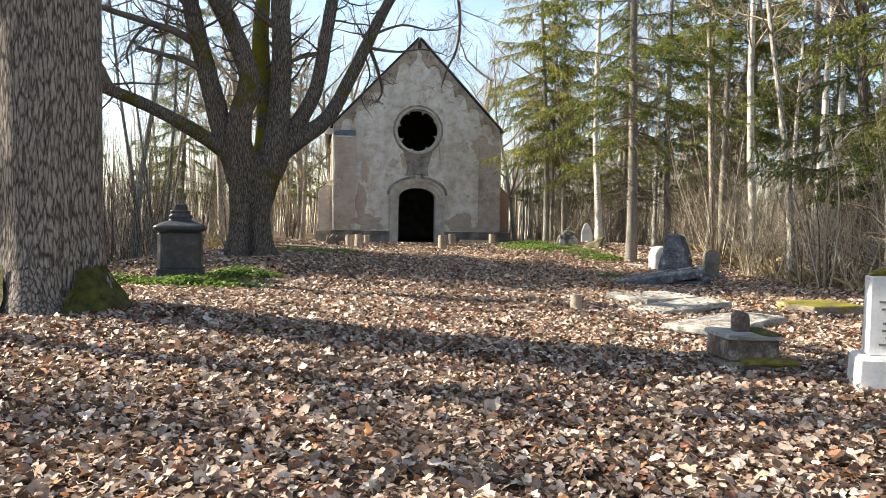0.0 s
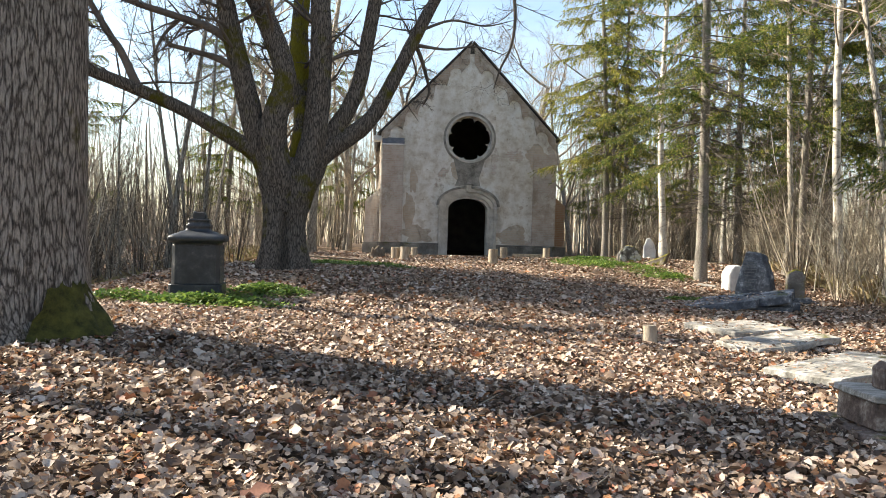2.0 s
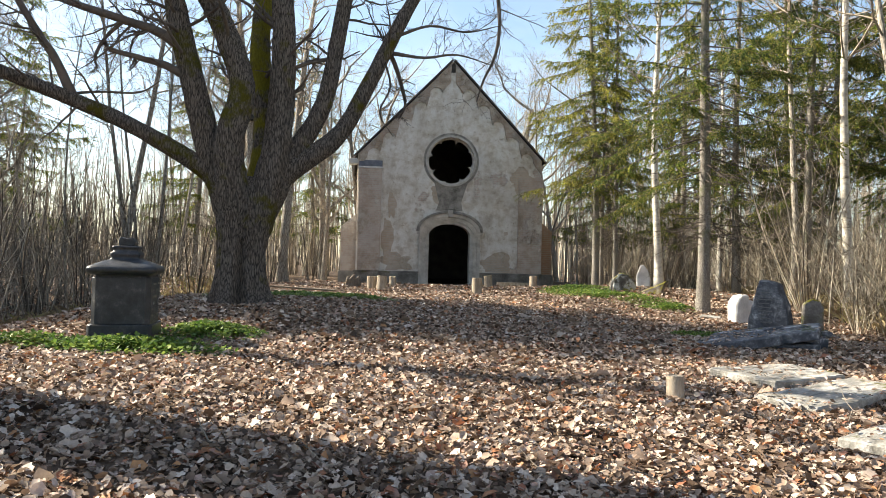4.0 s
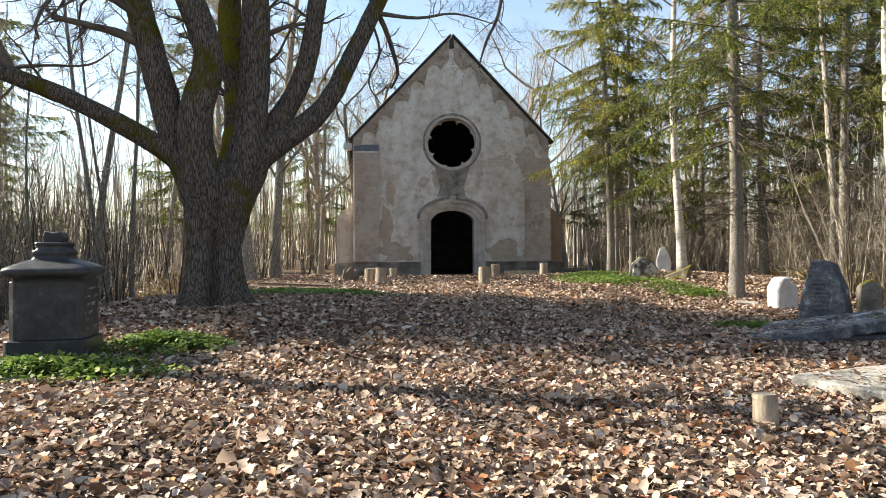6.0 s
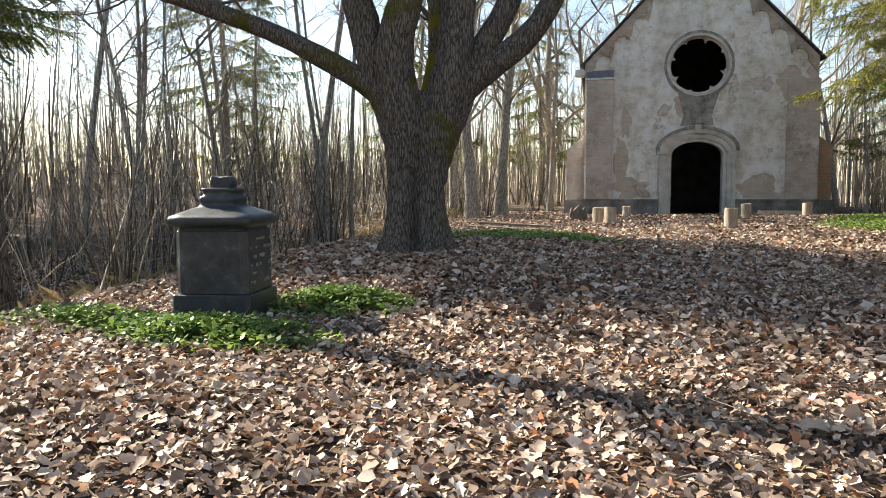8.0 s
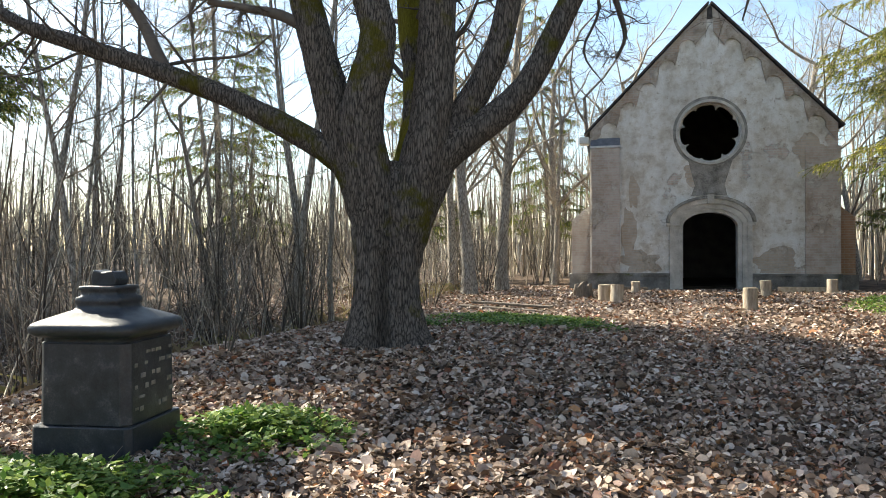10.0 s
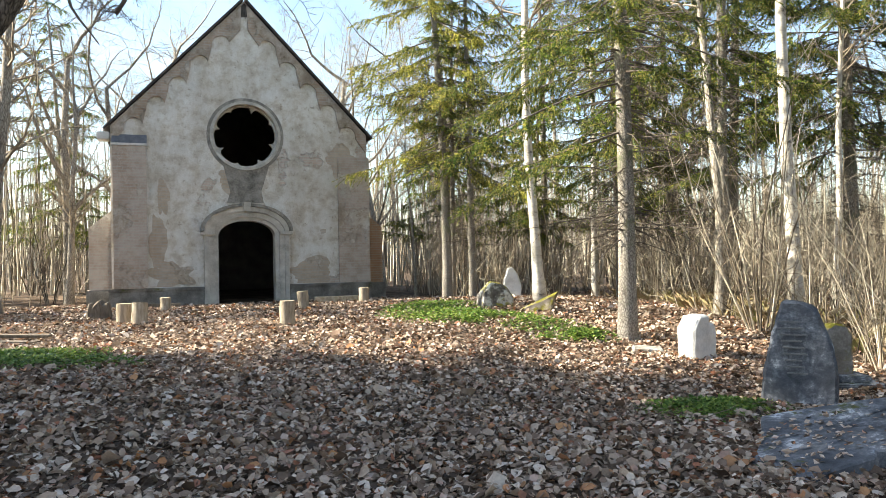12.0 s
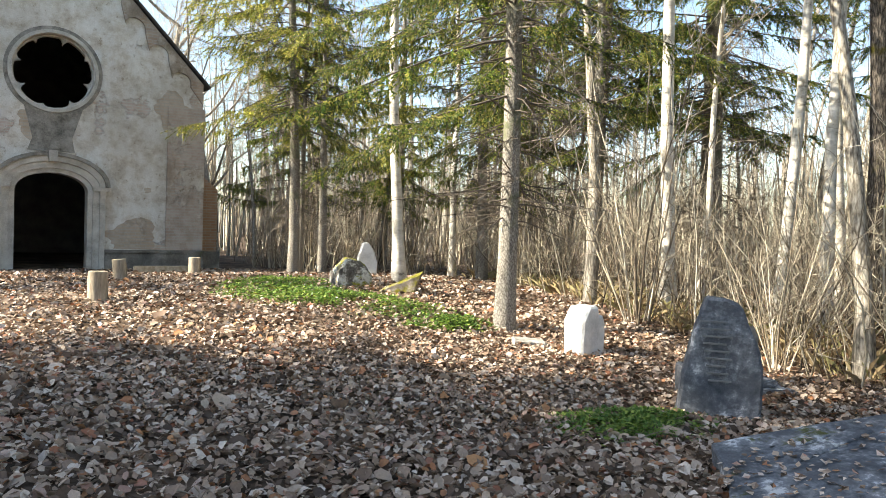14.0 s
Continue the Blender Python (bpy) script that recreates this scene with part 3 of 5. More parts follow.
    part("apron", filled([[(-0.75, 4.62), (-0.5, 3.62), (-0.62, 3.28), (0.55, 3.28), (0.48, 3.66), (0.8, 4.7), (0.45, 4.4), (0, 4.28), (-0.45, 4.4)]], -0.018, -0.004), M_APRON, c, "bare stone apron under the round window")
    part("tablet", filled([[(-0.22, 3.9), (-0.24, 3.4), (0.0, 3.32), (0.24, 3.4), (0.22, 3.9)]], -0.06, -0.022), M_APRON, c)
    # arched plaster border under the gable edges: five arches a side, some worn away
    slope = (APEX - EAVE) / HALF
    for s in (-1, 1):
        loop = [(s * 0.08, APEX - 0.12), (s * (HALF - 0.02), EAVE - 0.02), (s * (HALF - 0.02), EAVE - 0.62)]
        for i in range(5):
            x1, x0 = 3.72 - i * 0.66, 3.72 - (i + 1) * 0.66
            worn = 0.10 * noise.noise((i * 3.7, s * 2.0, 1.0))
            for j in range(11):
                q = math.pi * j / 10
                x = (x1 + x0) / 2 + 0.27 * math.cos(q)
                z = APEX - slope * (x1 + x0) / 2 - 0.72 + worn + 0.30 * math.sin(q) ** 0.8 + (x1 + x0 - 2 * x) * 0.5 * slope * (0.35 if j in (0, 10) else 0.15)
                loop.append((s * x, z))
        loop.append((s * 0.12, APEX - 0.95))
        part("gable_border", filled([loop], -0.07, -0.004), M_BORDER, c, "browned plaster border with round arches")
    part("keystone", box(-0.11, 0.11, -0.25, -0.004, 2.98, 3.30, 0.02), M_DOLOMITE, c)
    # places where the plaster has come off down to the brick
    for k, (cx, cz, rx, rz) in enumerate(((2.2, 0.98, 0.72, 0.42), (-2.3, 0.95, 0.68, 0.42), (3.15, 4.72, 0.42, 0.55), (-0.55, 4.05, 0.3, 0.42), (-2.72, 2.05, 0.22, 0.9), (2.5, 2.35, 0.10, 0.09), (-2.55, 3.4, 0.2, 0.5))):
        loop = []
        for i in range(40):
            a = 2 * math.pi * i / 40
            q = 1 + 0.55 * noise.noise((math.cos(a) * 1.4 + k * 5, math.sin(a) * 1.4, k)) + 0.25 * noise.noise((math.cos(a) * 5, math.sin(a) * 5 + k, 3))
            loop.append((cx + rx * q * math.cos(a), max(0.62, cz + rz * q * math.sin(a))))
        part("bare_brick", filled([loop], -0.012 if k != 2 else -0.02, -0.003), M_BARE, c, "bare brick where plaster has fallen")
    return c


build_chapel()


# ---------------------------------------------------------------- trees
def wander(rng, a, d, length, k, bend=0.15, up=0.0):
    """A crooked line from a along d."""
    x, y, z = (float(c) for c in a)
    u, v, w = (float(c) for c in d)
    p, step = [(x, y, z)], length / k
    for n1, n2, n3 in rng.normal(0, bend, (k, 3)).tolist():
        u, v, w = u + n1, v + n2, w + n3 + up
        s = 1 / (math.sqrt(u * u + v * v + w * w) + 1e-9)
        u, v, w = u * s, v * s, w * s
        x, y, z = x + u * step, y + v * step, z + w * step
        p.append((x, y, z))
    return np.array(p)


def taper(r0, r1, k):
    return np.linspace(r0, r1, k)


def grow(g, rng, line, rads, level, count, spread=0.9, ratio=0.45, sides=(5, 4, 3), up=0.05, first=0.25, length=None, thin=0.5):
    """Side branches along a line, and theirs in turn."""
    total = np.linalg.norm(np.diff(line, axis=0), axis=1).sum()
    for _ in range(count):
        t = rng.uniform(first, 1.0) * (len(line) - 1)
        i = min(int(t), len(line) - 2)
        q = line[i] + (line[i + 1] - line[i]) * (t - i)
        r = rads[i] + (rads[min(i + 1, len(rads) - 1)] - rads[i]) * (t - i)
        d = (line[i + 1] - line[i])
        d /= np.linalg.norm(d) + 1e-9
        s = rng.normal(0, 1, 3)
        s -= d * (s @ d)
        s /= np.linalg.norm(s) + 1e-9
        d = d * (1 - spread * 0.55) + s * spread
        ln = (length or total * ratio) * rng.uniform(0.5, 1.2) * (1.15 - 0.5 * t / len(line))
        k = 5 if level > 0 else 3
        kid = wander(rng, q, d / np.linalg.norm(d), ln, k, 0.2, up)
        rr = taper(max(r * thin, 0.004), max(r * thin * 0.25, 0.0025), k + 1)
        g.tube(kid, rr, sides[min(2 - min(level, 2), 2)])
        if level > 0:
            grow(g, rng, kid, rr, level - 1, max(3, int(count * 0.6)), spread, ratio, sides, up, 0.15, None, 0.55)


def bare_tree(name, seed, h, r, material, twigs, label, branches=26, first=0.35, lean=0.03, sides=8, group=""):
    rng = np.random.default_rng(seed)
    t = thing(name, pose(0, 0, -200), label, "tree", group)
    g = Geo()
    k = 14
    line = wander(rng, (0, 0, -0.3), (rng.normal(0, lean), rng.normal(0, lean), 1), h, k, 0.02 + 0.3 * lean, 0.01)
    rads = np.array([r * (1 - 0.85 * (i / k) ** 0.9) for i in range(k + 1)])
    rads[0] *= 1.5
    rads[1] *= 1.05
    g.tube(line, rads, sides, 0.05, rng)
    g.obj("trunk", material, t)
    b = Geo()
    grow(b, rng, line, rads, 1, branches + 16, 0.85, 0.2, (4, 3, 3), 0.12, first, None, 0.4)
    b.obj("crown", twigs, t)
    return t


def clump(seed, stems, h, label, mat_=None):
    """A hazel-like clump: thin stems from one foot, with side twigs."""
    rng = np.random.default_rng(seed)
    t = thing("shrub", pose(0, 0, -200), label, "shrub", "bare undergrowth")
    g, b = Geo(), Geo()
    for _ in range(stems):
        a = rng.uniform(0, 6.28)
        d = np.array([math.cos(a) * 0.22, math.sin(a) * 0.22, 1.0])
        d += rng.normal(0, 0.07, 3)
        s = rng.uniform(0.5, 1.0)
        line = wander(rng, (math.cos(a) * 0.12, math.sin(a) * 0.12, -0.1), d / np.linalg.norm(d), h * s, 7, 0.06, 0.02)
        rr = taper(0.024 * s, 0.005, 8)
        g.tube(line, rr, 4)
        grow(b, rng, line, rr, 0, 11, 0.75, 0.24, (3, 3, 3), 0.08, 0.2, thin=0.55)
    g.obj("stem", mat_ or M_HAZEL, t)
    b.obj("crown", mat_ or M_HAZEL, t)
    return t


def spruce(seed, h, r, first, label, reach=2.4, count=70, name="spruce", dead=40, needles=None):
    rng = np.random.default_rng(seed)
    t = thing(name, pose(0, 0, -200), label, "tree", "spruces at the wood's edge")
    g = Geo()
    k = 14
    line = wander(rng, (0, 0, -0.3), (0, 0, 1), h, k, 0.012, 0.02)
    rads = np.array([r * (1 - 0.9 * i / k) for i in range(k + 1)])
    rads[0] *= 1.2
    g.tube(line, rads, 10, 0.06, rng)
    g.obj("trunk", M_SPRUCEBARK, t)
    b, n = Geo(), Geo()

    def spot(z):
        i = min(max((z + 0.3) / h * k, 0), k - 1e-3)
        j = int(i)
        return line[j] + (line[j + 1] - line[j]) * (i - j)
    # dead bare lower branches
    for _ in range(dead):
        z = rng.uniform(1.8, first + 2.5)
        a = rng.uniform(0, 6.28)
        d = np.array([math.cos(a), math.sin(a), rng.uniform(-0.35, 0.15)])
        ln = wander(rng, spot(z), d, rng.uniform(0.7, 2.2), 5, 0.14, -0.05)
        rr = taper(0.015, 0.004, 6)
        b.tube(ln, rr, 3)
        grow(b, rng, ln, rr, 0, 9, 0.8, 0.35, (3, 3, 3), -0.12, 0.15)
    for c in range(count):
        z = first + (h - first - 0.4) * (c / count) ** 1.15 + rng.normal(0, 0.25)
        a = c * 2.4 + rng.normal(0, 0.3)
        size = reach * (1 - (z - first) / (h - first)) ** 0.7 + 0.25
        size *= rng.uniform(0.45, 1.25)
        droop = rng.uniform(-0.5, 0.0)
        ln = wander(rng, spot(z), (math.cos(a), math.sin(a), droop + 0.15), size, 7, 0.05, 0.0)
        ln[:, 2] -= 0.16 * np.linspace(0, 1, 8) ** 1.5 * size - 0.10 * np.linspace(0, 1, 8) ** 4 * size
        rr = taper(0.022, 0.004, 8)
        b.tube(ln, rr, 4)
        nt = int(14 + 18 * size)
        for _ in range(nt):
            u = rng.uniform(0.22, 1.0) * 6.99
            i = int(u)
            q = ln[i] + (ln[i + 1] - ln[i]) * (u - i)
            d = ln[i + 1] - ln[i]
            d /= np.linalg.norm(d)
            side = np.cross(d, (0, 0, 1.0)) * rng.choice((-1, 1))
            tw = d * rng.uniform(0.3, 0.9) + side * rng.uniform(0.3, 1.0) + np.array([0, 0, rng.uniform(-1.15, -0.05)])
            tw /= np.linalg.norm(tw)
            tl = rng.uniform(0.22, 0.62) * (0.6 + 0.4 * size / reach)
            e = q + tw * tl
            e[2] -= 0.05 * tl
            b.tube([q, (q + e) / 2, e], [0.005, 0.004, 0.002], 3)
            m = int(tl / 0.02)
            nrm = np.cross(tw, rng.normal(0, 1, 3))
            nrm /= np.linalg.norm(nrm) + 1e-9
            bi = np.cross(tw, nrm)
            w = q + (e - q) * ((np.arange(m) + 0.5) / m)[:, None]
            ph = rng.uniform(0, 6.28, m)[:, None]
            o = nrm * np.cos(ph) + bi * np.sin(ph)
            tip = w + (o * 0.75 + tw * 0.65) * rng.uniform(0.05, 0.095, m)[:, None]
            x = (nrm * np.sin(ph) - bi * np.cos(ph)) * 0.014
            n.v.append(np.stack([w - x, w + x, tip], 1).reshape(-1, 3))
            n.f += [(n.n + 3 * i, n.n + 3 * i + 1, n.n + 3 * i + 2) for i in range(m)]
            n.n += 3 * m
    b.obj("crown", M_DARKTWIG, t)
    n.obj("foliage", needles or M_NEEDLE, t, False)
    return t


def big_tree():
    """The many-stemmed tree by the monument: one short bole that parts into seven limbs."""
    rng = np.random.default_rng(41)
    bx, by = -4.68, 19.05
    t = thing("many_stemmed_tree", pose(bx, by, 0), "old bare many-stemmed tree with moss in its forks", "tree")
    limbs = [  # foot to tip in x, depth, z, with radii
        ("L1", [(-5.0, 19.0, 2.7), (-5.45, 18.85, 3.2), (-6.65, 18.4, 3.92), (-7.7, 18.0, 4.38), (-8.85, 17.5, 4.8), (-9.9, 17.1, 5.25), (-11.2, 16.7, 6.3)], [0.26, 0.2, 0.155, 0.14, 0.12, 0.1, 0.05]),
        ("L2", [(-5.0, 19.05, 2.5), (-5.32, 18.9, 3.4), (-5.66, 18.75, 4.7), (-6.0, 18.65, 6.1), (-6.2, 18.6, 7.1), (-6.7, 18.4, 9.5), (-7.4, 18.2, 12.0)], [0.34, 0.29, 0.24, 0.215, 0.19, 0.13, 0.04]),
        ("L3", [(-4.85, 18.85, 2.6), (-4.95, 18.72, 3.7), (-4.72, 18.75, 4.9), (-5.25, 18.75, 6.3), (-5.6, 18.7, 7.1), (-5.7, 18.5, 9.5), (-5.2, 18.2, 12.5)], [0.34, 0.3, 0.25, 0.235, 0.2, 0.14, 0.04]),
        ("mid", [(-4.6, 19.35, 2.6), (-4.45, 19.55, 3.4), (-4.5, 19.75, 4.4), (-4.72, 19.9, 5.9), (-4.6, 20.2, 8.5), (-4.2, 20.4, 11.5)], [0.32, 0.3, 0.27, 0.22, 0.15, 0.04]),
        ("L4", [(-4.4, 19.1, 2.4), (-4.15, 19.2, 3.5), (-4.06, 19.3, 4.8), (-4.05, 19.32, 6.0), (-4.1, 19.35, 7.3), (-3.9, 19.5, 10.0), (-3.7, 19.6, 13.0)], [0.36, 0.3, 0.27, 0.25, 0.22, 0.15, 0.04]),
        ("L5", [(-4.2, 19.3, 2.8), (-3.8, 19.5, 3.65), (-3.25, 19.65, 4.75), (-3.0, 19.75, 6.2), (-2.8, 19.8, 7.4), (-2.3, 20.1, 9.8), (-1.9, 20.2, 12.0)], [0.3, 0.22, 0.18, 0.165, 0.15, 0.1, 0.03]),
        ("L6", [(-4.4, 19.2, 2.5), (-4.05, 19.35, 3.15), (-3.0, 19.75, 4.02), (-2.42, 19.95, 5.1), (-1.8, 20.2, 6.5), (-1.25, 20.4, 7.6), (-0.3, 20.7, 9.2), (0.6, 20.9, 9.6)], [0.34, 0.27, 0.19, 0.165, 0.15, 0.125, 0.08, 0.03]),
    ]
    O = np.array([bx, by, 0])

    def fine(line, rads, k):
        """Catmull-Rom through the given points."""
        p = np.array(line, float)
        q = np.vstack([2 * p[0] - p[1], p, 2 * p[-1] - p[-2]])
        r = np.array(rads, float)
        out, rr = [], []
        for i in range(len(p) - 1):
            for s in np.arange(k) / k:
                a, b, c, d = q[i:i + 4]
                out.append(0.5 * (2 * b + (c - a) * s + (2 * a - 5 * b + 4 * c - d) * s * s + (3 * b - a - 3 * c + d) * s ** 3))
                rr.append(r[i] + (r[i + 1] - r[i]) * s)
        return np.array(out + [p[-1]]) - O, np.array(rr + [r[-1]])

    tw = Geo()
    # bole: an uneven section of fused stems, flared at the foot
    g = Geo()
    zs = [0.1, 0.5, 0.75, 1.1, 1.6, 2.0, 2.3, 2.6, 2.9, 3.1]
    rs = [0.9, 0.72, 0.6, 0.51, 0.475, 0.48, 0.5, 0.5, 0.4, 0.2]
    S = 72
    rows = []
    for z, r in zip(zs, rs):
        a = np.arange(S) * 2 * np.pi / S
        lob = 1 + (0.13 if z > 0.7 else 0.18) * np.cos(4 * a + 0.8) + 0.05 * np.cos(7 * a + z) + 0.03 * np.sin(11 * a)
        lob -= (0.40 if z > 0.4 else 0.2) * np.exp(-((a - 4.98 - 0.05 * z) / 0.2) ** 2) + 0.25 * np.exp(-((a - 1.9) / 0.2) ** 2)
        wide = np.array([0.96, 0.9])
        rows.append(np.stack([r * lob * np.cos(a) * wide[0] - 0.07, r * lob * np.sin(a) * wide[1], np.full(S, z)], 1))
    g.v.append(np.concatenate(rows))
    for i in range(len(zs) - 1):
        g.f += [(i * S + j, i * S + (j + 1) % S, (i + 1) * S + (j + 1) % S, (i + 1) * S + j) for j in range(S)]
    g.n += len(zs) * S
    g.obj("trunk", M_ASH, t)
    for nm, line, rads in limbs:
        x0, y0, z0 = line[0]
        line = [(bx - 0.05 + (x0 - bx) * 0.6, by + (y0 - by) * 0.6, z0 - 0.75)] + line
        p, r = fine(line, [rads[0] * 0.85] + rads, 6)
        lg = Geo()
        lg.tube(p, r, 14, 0.05, rng)
        lg.obj("limb", M_MOSSBARK if nm == "mid" else M_ASH, t)
        grow(tw, rng, p, r, 2, 14, 0.95, 0.24, (5, 4, 3), 0.05, 0.46, None, 0.2)
    # smaller limbs that read one by one
    for line, rads in (
            ([(-7.75, 18.0, 4.45), (-8.1, 17.9, 5.2), (-8.35, 17.8, 5.6), (-9.0, 17.6, 6.8), (-9.5, 17.4, 8.4)], [0.1, 0.085, 0.075, 0.06, 0.02]),
            ([(-5.75, 18.7, 5.0), (-6.2, 18.6, 5.22), (-6.6, 18.5, 5.32), (-7.25, 18.35, 5.46)], [0.1, 0.08, 0.06, 0.05]),
            ([(-5.9, 18.7, 5.6), (-6.4, 18.55, 5.9), (-6.95, 18.4, 6.05), (-8.5, 17.9, 6.5), (-9.6, 17.6, 7.2)], [0.11, 0.1, 0.085, 0.06, 0.02]),
            ([(-7.0, 18.4, 6.05), (-7.3, 18.3, 5.7), (-7.45, 18.2, 5.3), (-7.4, 18.2, 5.05)], [0.045, 0.035, 0.03, 0.02]),
            ([(-8.0, 18.0, 4.5), (-7.3, 18.2, 4.6), (-6.6, 18.3, 4.62), (-6.2, 18.4, 4.9)], [0.03, 0.025, 0.02, 0.01]),
            ([(-0.3, 20.7, 9.2), (0.2, 20.9, 8.3), (0.42, 21.0, 7.1), (0.36, 21.0, 6.2), (0.1, 21.0, 5.6), (-0.05, 21.0, 5.1)], [0.06, 0.05, 0.045, 0.035, 0.028, 0.012]),
            ([(-2.0, 20.1, 6.05), (-1.85, 20.3, 5.75), (-1.7, 20.45, 5.3), (-1.62, 20.5, 4.9), (-1.75, 20.5, 4.6)], [0.06, 0.05, 0.045, 0.03, 0.02]),
            ([(-2.0, 20.1, 5.95), (-1.2, 20.3, 5.9), (-0.5, 20.4, 6.0), (0.3, 20.5, 5.8)], [0.05, 0.03, 0.022, 0.008]),
            ([(-2.1, 20.1, 5.9), (-1.9, 20.0, 5.2), (-2.1, 19.9, 4.6), (-1.8, 19.9, 4.1)], [0.03, 0.022, 0.018, 0.006]),
            ([(-1.9, 20.2, 6.3), (-1.1, 20.3, 6.6), (-0.3, 20.4, 6.5), (0.5, 20.5, 6.7)], [0.04, 0.03, 0.02, 0.006])):
        p, r = fine(line, rads, 4)
        tw.tube(p, r, 7, 0.08, rng)
        grow(tw, rng, p, r, 1, 16, 0.95, 0.34, (4, 3, 3), 0.0, 0.25, None, 0.35)
    tw.obj("crown", M_DARKTWIG, t)
    return t


def oak():
    rng = np.random.default_rng(7)
    x, y = -4.72, 9.3
    t = thing("oak_tree", pose(x, y, height(x, y) - 0.25), "thick old oak with furrowed bark and mossy foot", "tree")
    g = Geo()
    S = 48
    zs = [0, 0.25, 0.45, 0.8, 1.3, 2, 3, 4, 5, 6, 7.5, 9.5, 12]
    rs = [1.05, 0.9, 0.76, 0.68, 0.63, 0.62, 0.61, 0.6, 0.59, 0.56, 0.5, 0.4, 0.25]
    rows = []
    for z, r in zip(zs, rs):
        a = np.arange(S) * 2 * np.pi / S
        lob = 1 + (0.14 if z < 0.5 else 0.03) * np.cos(5 * a + 0.5) + 0.02 * np.cos(9 * a + z)
        rows.append(np.stack([r * lob * np.cos(a), r * lob * np.sin(a), np.full(S, z)], 1))
    g.v.append(np.concatenate(rows))
    for i in range(len(zs) - 1):
        g.f += [(i * S + j, i * S + (j + 1) % S, (i + 1) * S + (j + 1) % S, (i + 1) * S + j) for j in range(S)]
    g.n += len(zs) * S
    g.obj("trunk", M_OAK, t)
    tw = Geo()
    for a0, wide in ((-0.35, 0.75), (4.3, 0.55)):
        mg = Geo()
        K = 14
        for z, r in ((0.1, 1.04), (0.28, 0.93), (0.45, 0.81), (0.6, 0.755), (0.78, 0.70)):
            f = a0 + wide * (1 - z * 0.8) * np.linspace(-1, 1, K)
            lob = 1 + (0.14 if z < 0.5 else 0.03) * np.cos(5 * f + 0.5) + 0.03 * rng.uniform(-1, 1, K)
            mg.v.append(np.stack([r * 1.02 * lob * np.cos(f), r * 1.02 * lob * np.sin(f), z + 0.05 * rng.uniform(-1, 1, K)], 1))
        mg.f += [(i * K + j, i * K + j + 1, (i + 1) * K + j + 1, (i + 1) * K + j) for i in range(4) for j in range(K - 1)]
        mg.n += 5 * K
        mg.obj("moss", M_DARKMOSS, t, True, "moss on the root flare")
    burl = bmesh.new()
    bmesh.ops.create_icosphere(burl, subdivisions=3, radius=0.34)
    for v in burl.verts:
        v.co = Vector((-0.55 + v.co.x * 0.8, -0.3 + v.co.y * 0.8, 4.15 + v.co.z * 1.1)) + noise.noise_vector(v.co * 4) * 0.09
    part("burl", burl, M_MOSS, t, "mossy burl", True)
    for a, z in ((2.9, 4.2), (2.4, 6.2), (4.1, 6.8), (0.8, 7.4), (1.7, 8.0), (5.2, 8.4), (3.2, 9.4)):
        ln = wander(rng, (0, 0, z), (math.cos(a), math.sin(a), 0.55), 5.0, 8, 0.16, 0.06)
        rr = taper(0.19, 0.04, 9)
        lg = Geo()
        lg.tube(ln, rr, 9, 0.06, rng)
        lg.obj("limb", M_OAK, t)
        grow(tw, rng, ln, rr, 2, 8, 0.9, 0.3, (5, 4, 3), 0.05, 0.3, None, 0.35)
    tw.obj("crown", M_DARKTWIG, t)
    return t


big_tree()
oak()


def put(ob, x, y, turn, scale=1.0, sink=0.05):
    c = copy_thing(ob, pose(x, y, height(x, y) - sink, 0, 0, turn))
    c.scale = (scale, scale, scale)
    return c


spruce_a = spruce(11, 19, 0.155, 4.5, "tall spruce with bare grey trunk and drooping green branches", 2.7, 66, dead=80)
spruce_b = spruce(12, 18, 0.14, 5.6, "tall spruce with bare grey trunk and drooping green branches", 2.3, 56, dead=80)
spruce_e = spruce(14, 18, 0.15, 4.2, "spruce with long branches in sunlit yellow-green hanging before the chapel", 2.9, 96, dead=60, needles=M_NEEDLE_SUNLIT)
spruce_f = spruce(15, 20, 0.17, 4.0, "tall spruce with grey banded trunk and heavy drooping branches", 3.6, 105, dead=130)
spruce_c = spruce(13, 15, 0.16, 2.2, "spruce with green branches low down", 2.6, 70, dead=24)
birch_a = bare_tree("birch", 21, 17, 0.15, M_BIRCH, M_TWIG, "slender pale-barked tree standing at the wood's edge", 20, 0.4, 0.005)
birch_b = bare_tree("birch", 22, 15, 0.11, M_BIRCH, M_TWIG, "slender pale-barked tree standing at the wood's edge", 18, 0.4, 0.005)
thin = [bare_tree("bare_tree", 30 + i, h, r, M_GREYBARK, M_TWIG, "thin leafless tree in the wood", n, f, 0.05, 6, "leafless wood")
        for i, (h, r, n, f) in enumerate(((13, 0.072, 24, 0.3), (11, 0.052, 22, 0.25), (15, 0.09, 26, 0.35), (9, 0.038, 20, 0.2)))]
mid_tree = bare_tree("bare_tree", 51, 16, 0.23, M_GREYBARK, M_TWIG, "crooked leafless tree beside the chapel", 26, 0.25, 0.06, 10, "leafless wood")
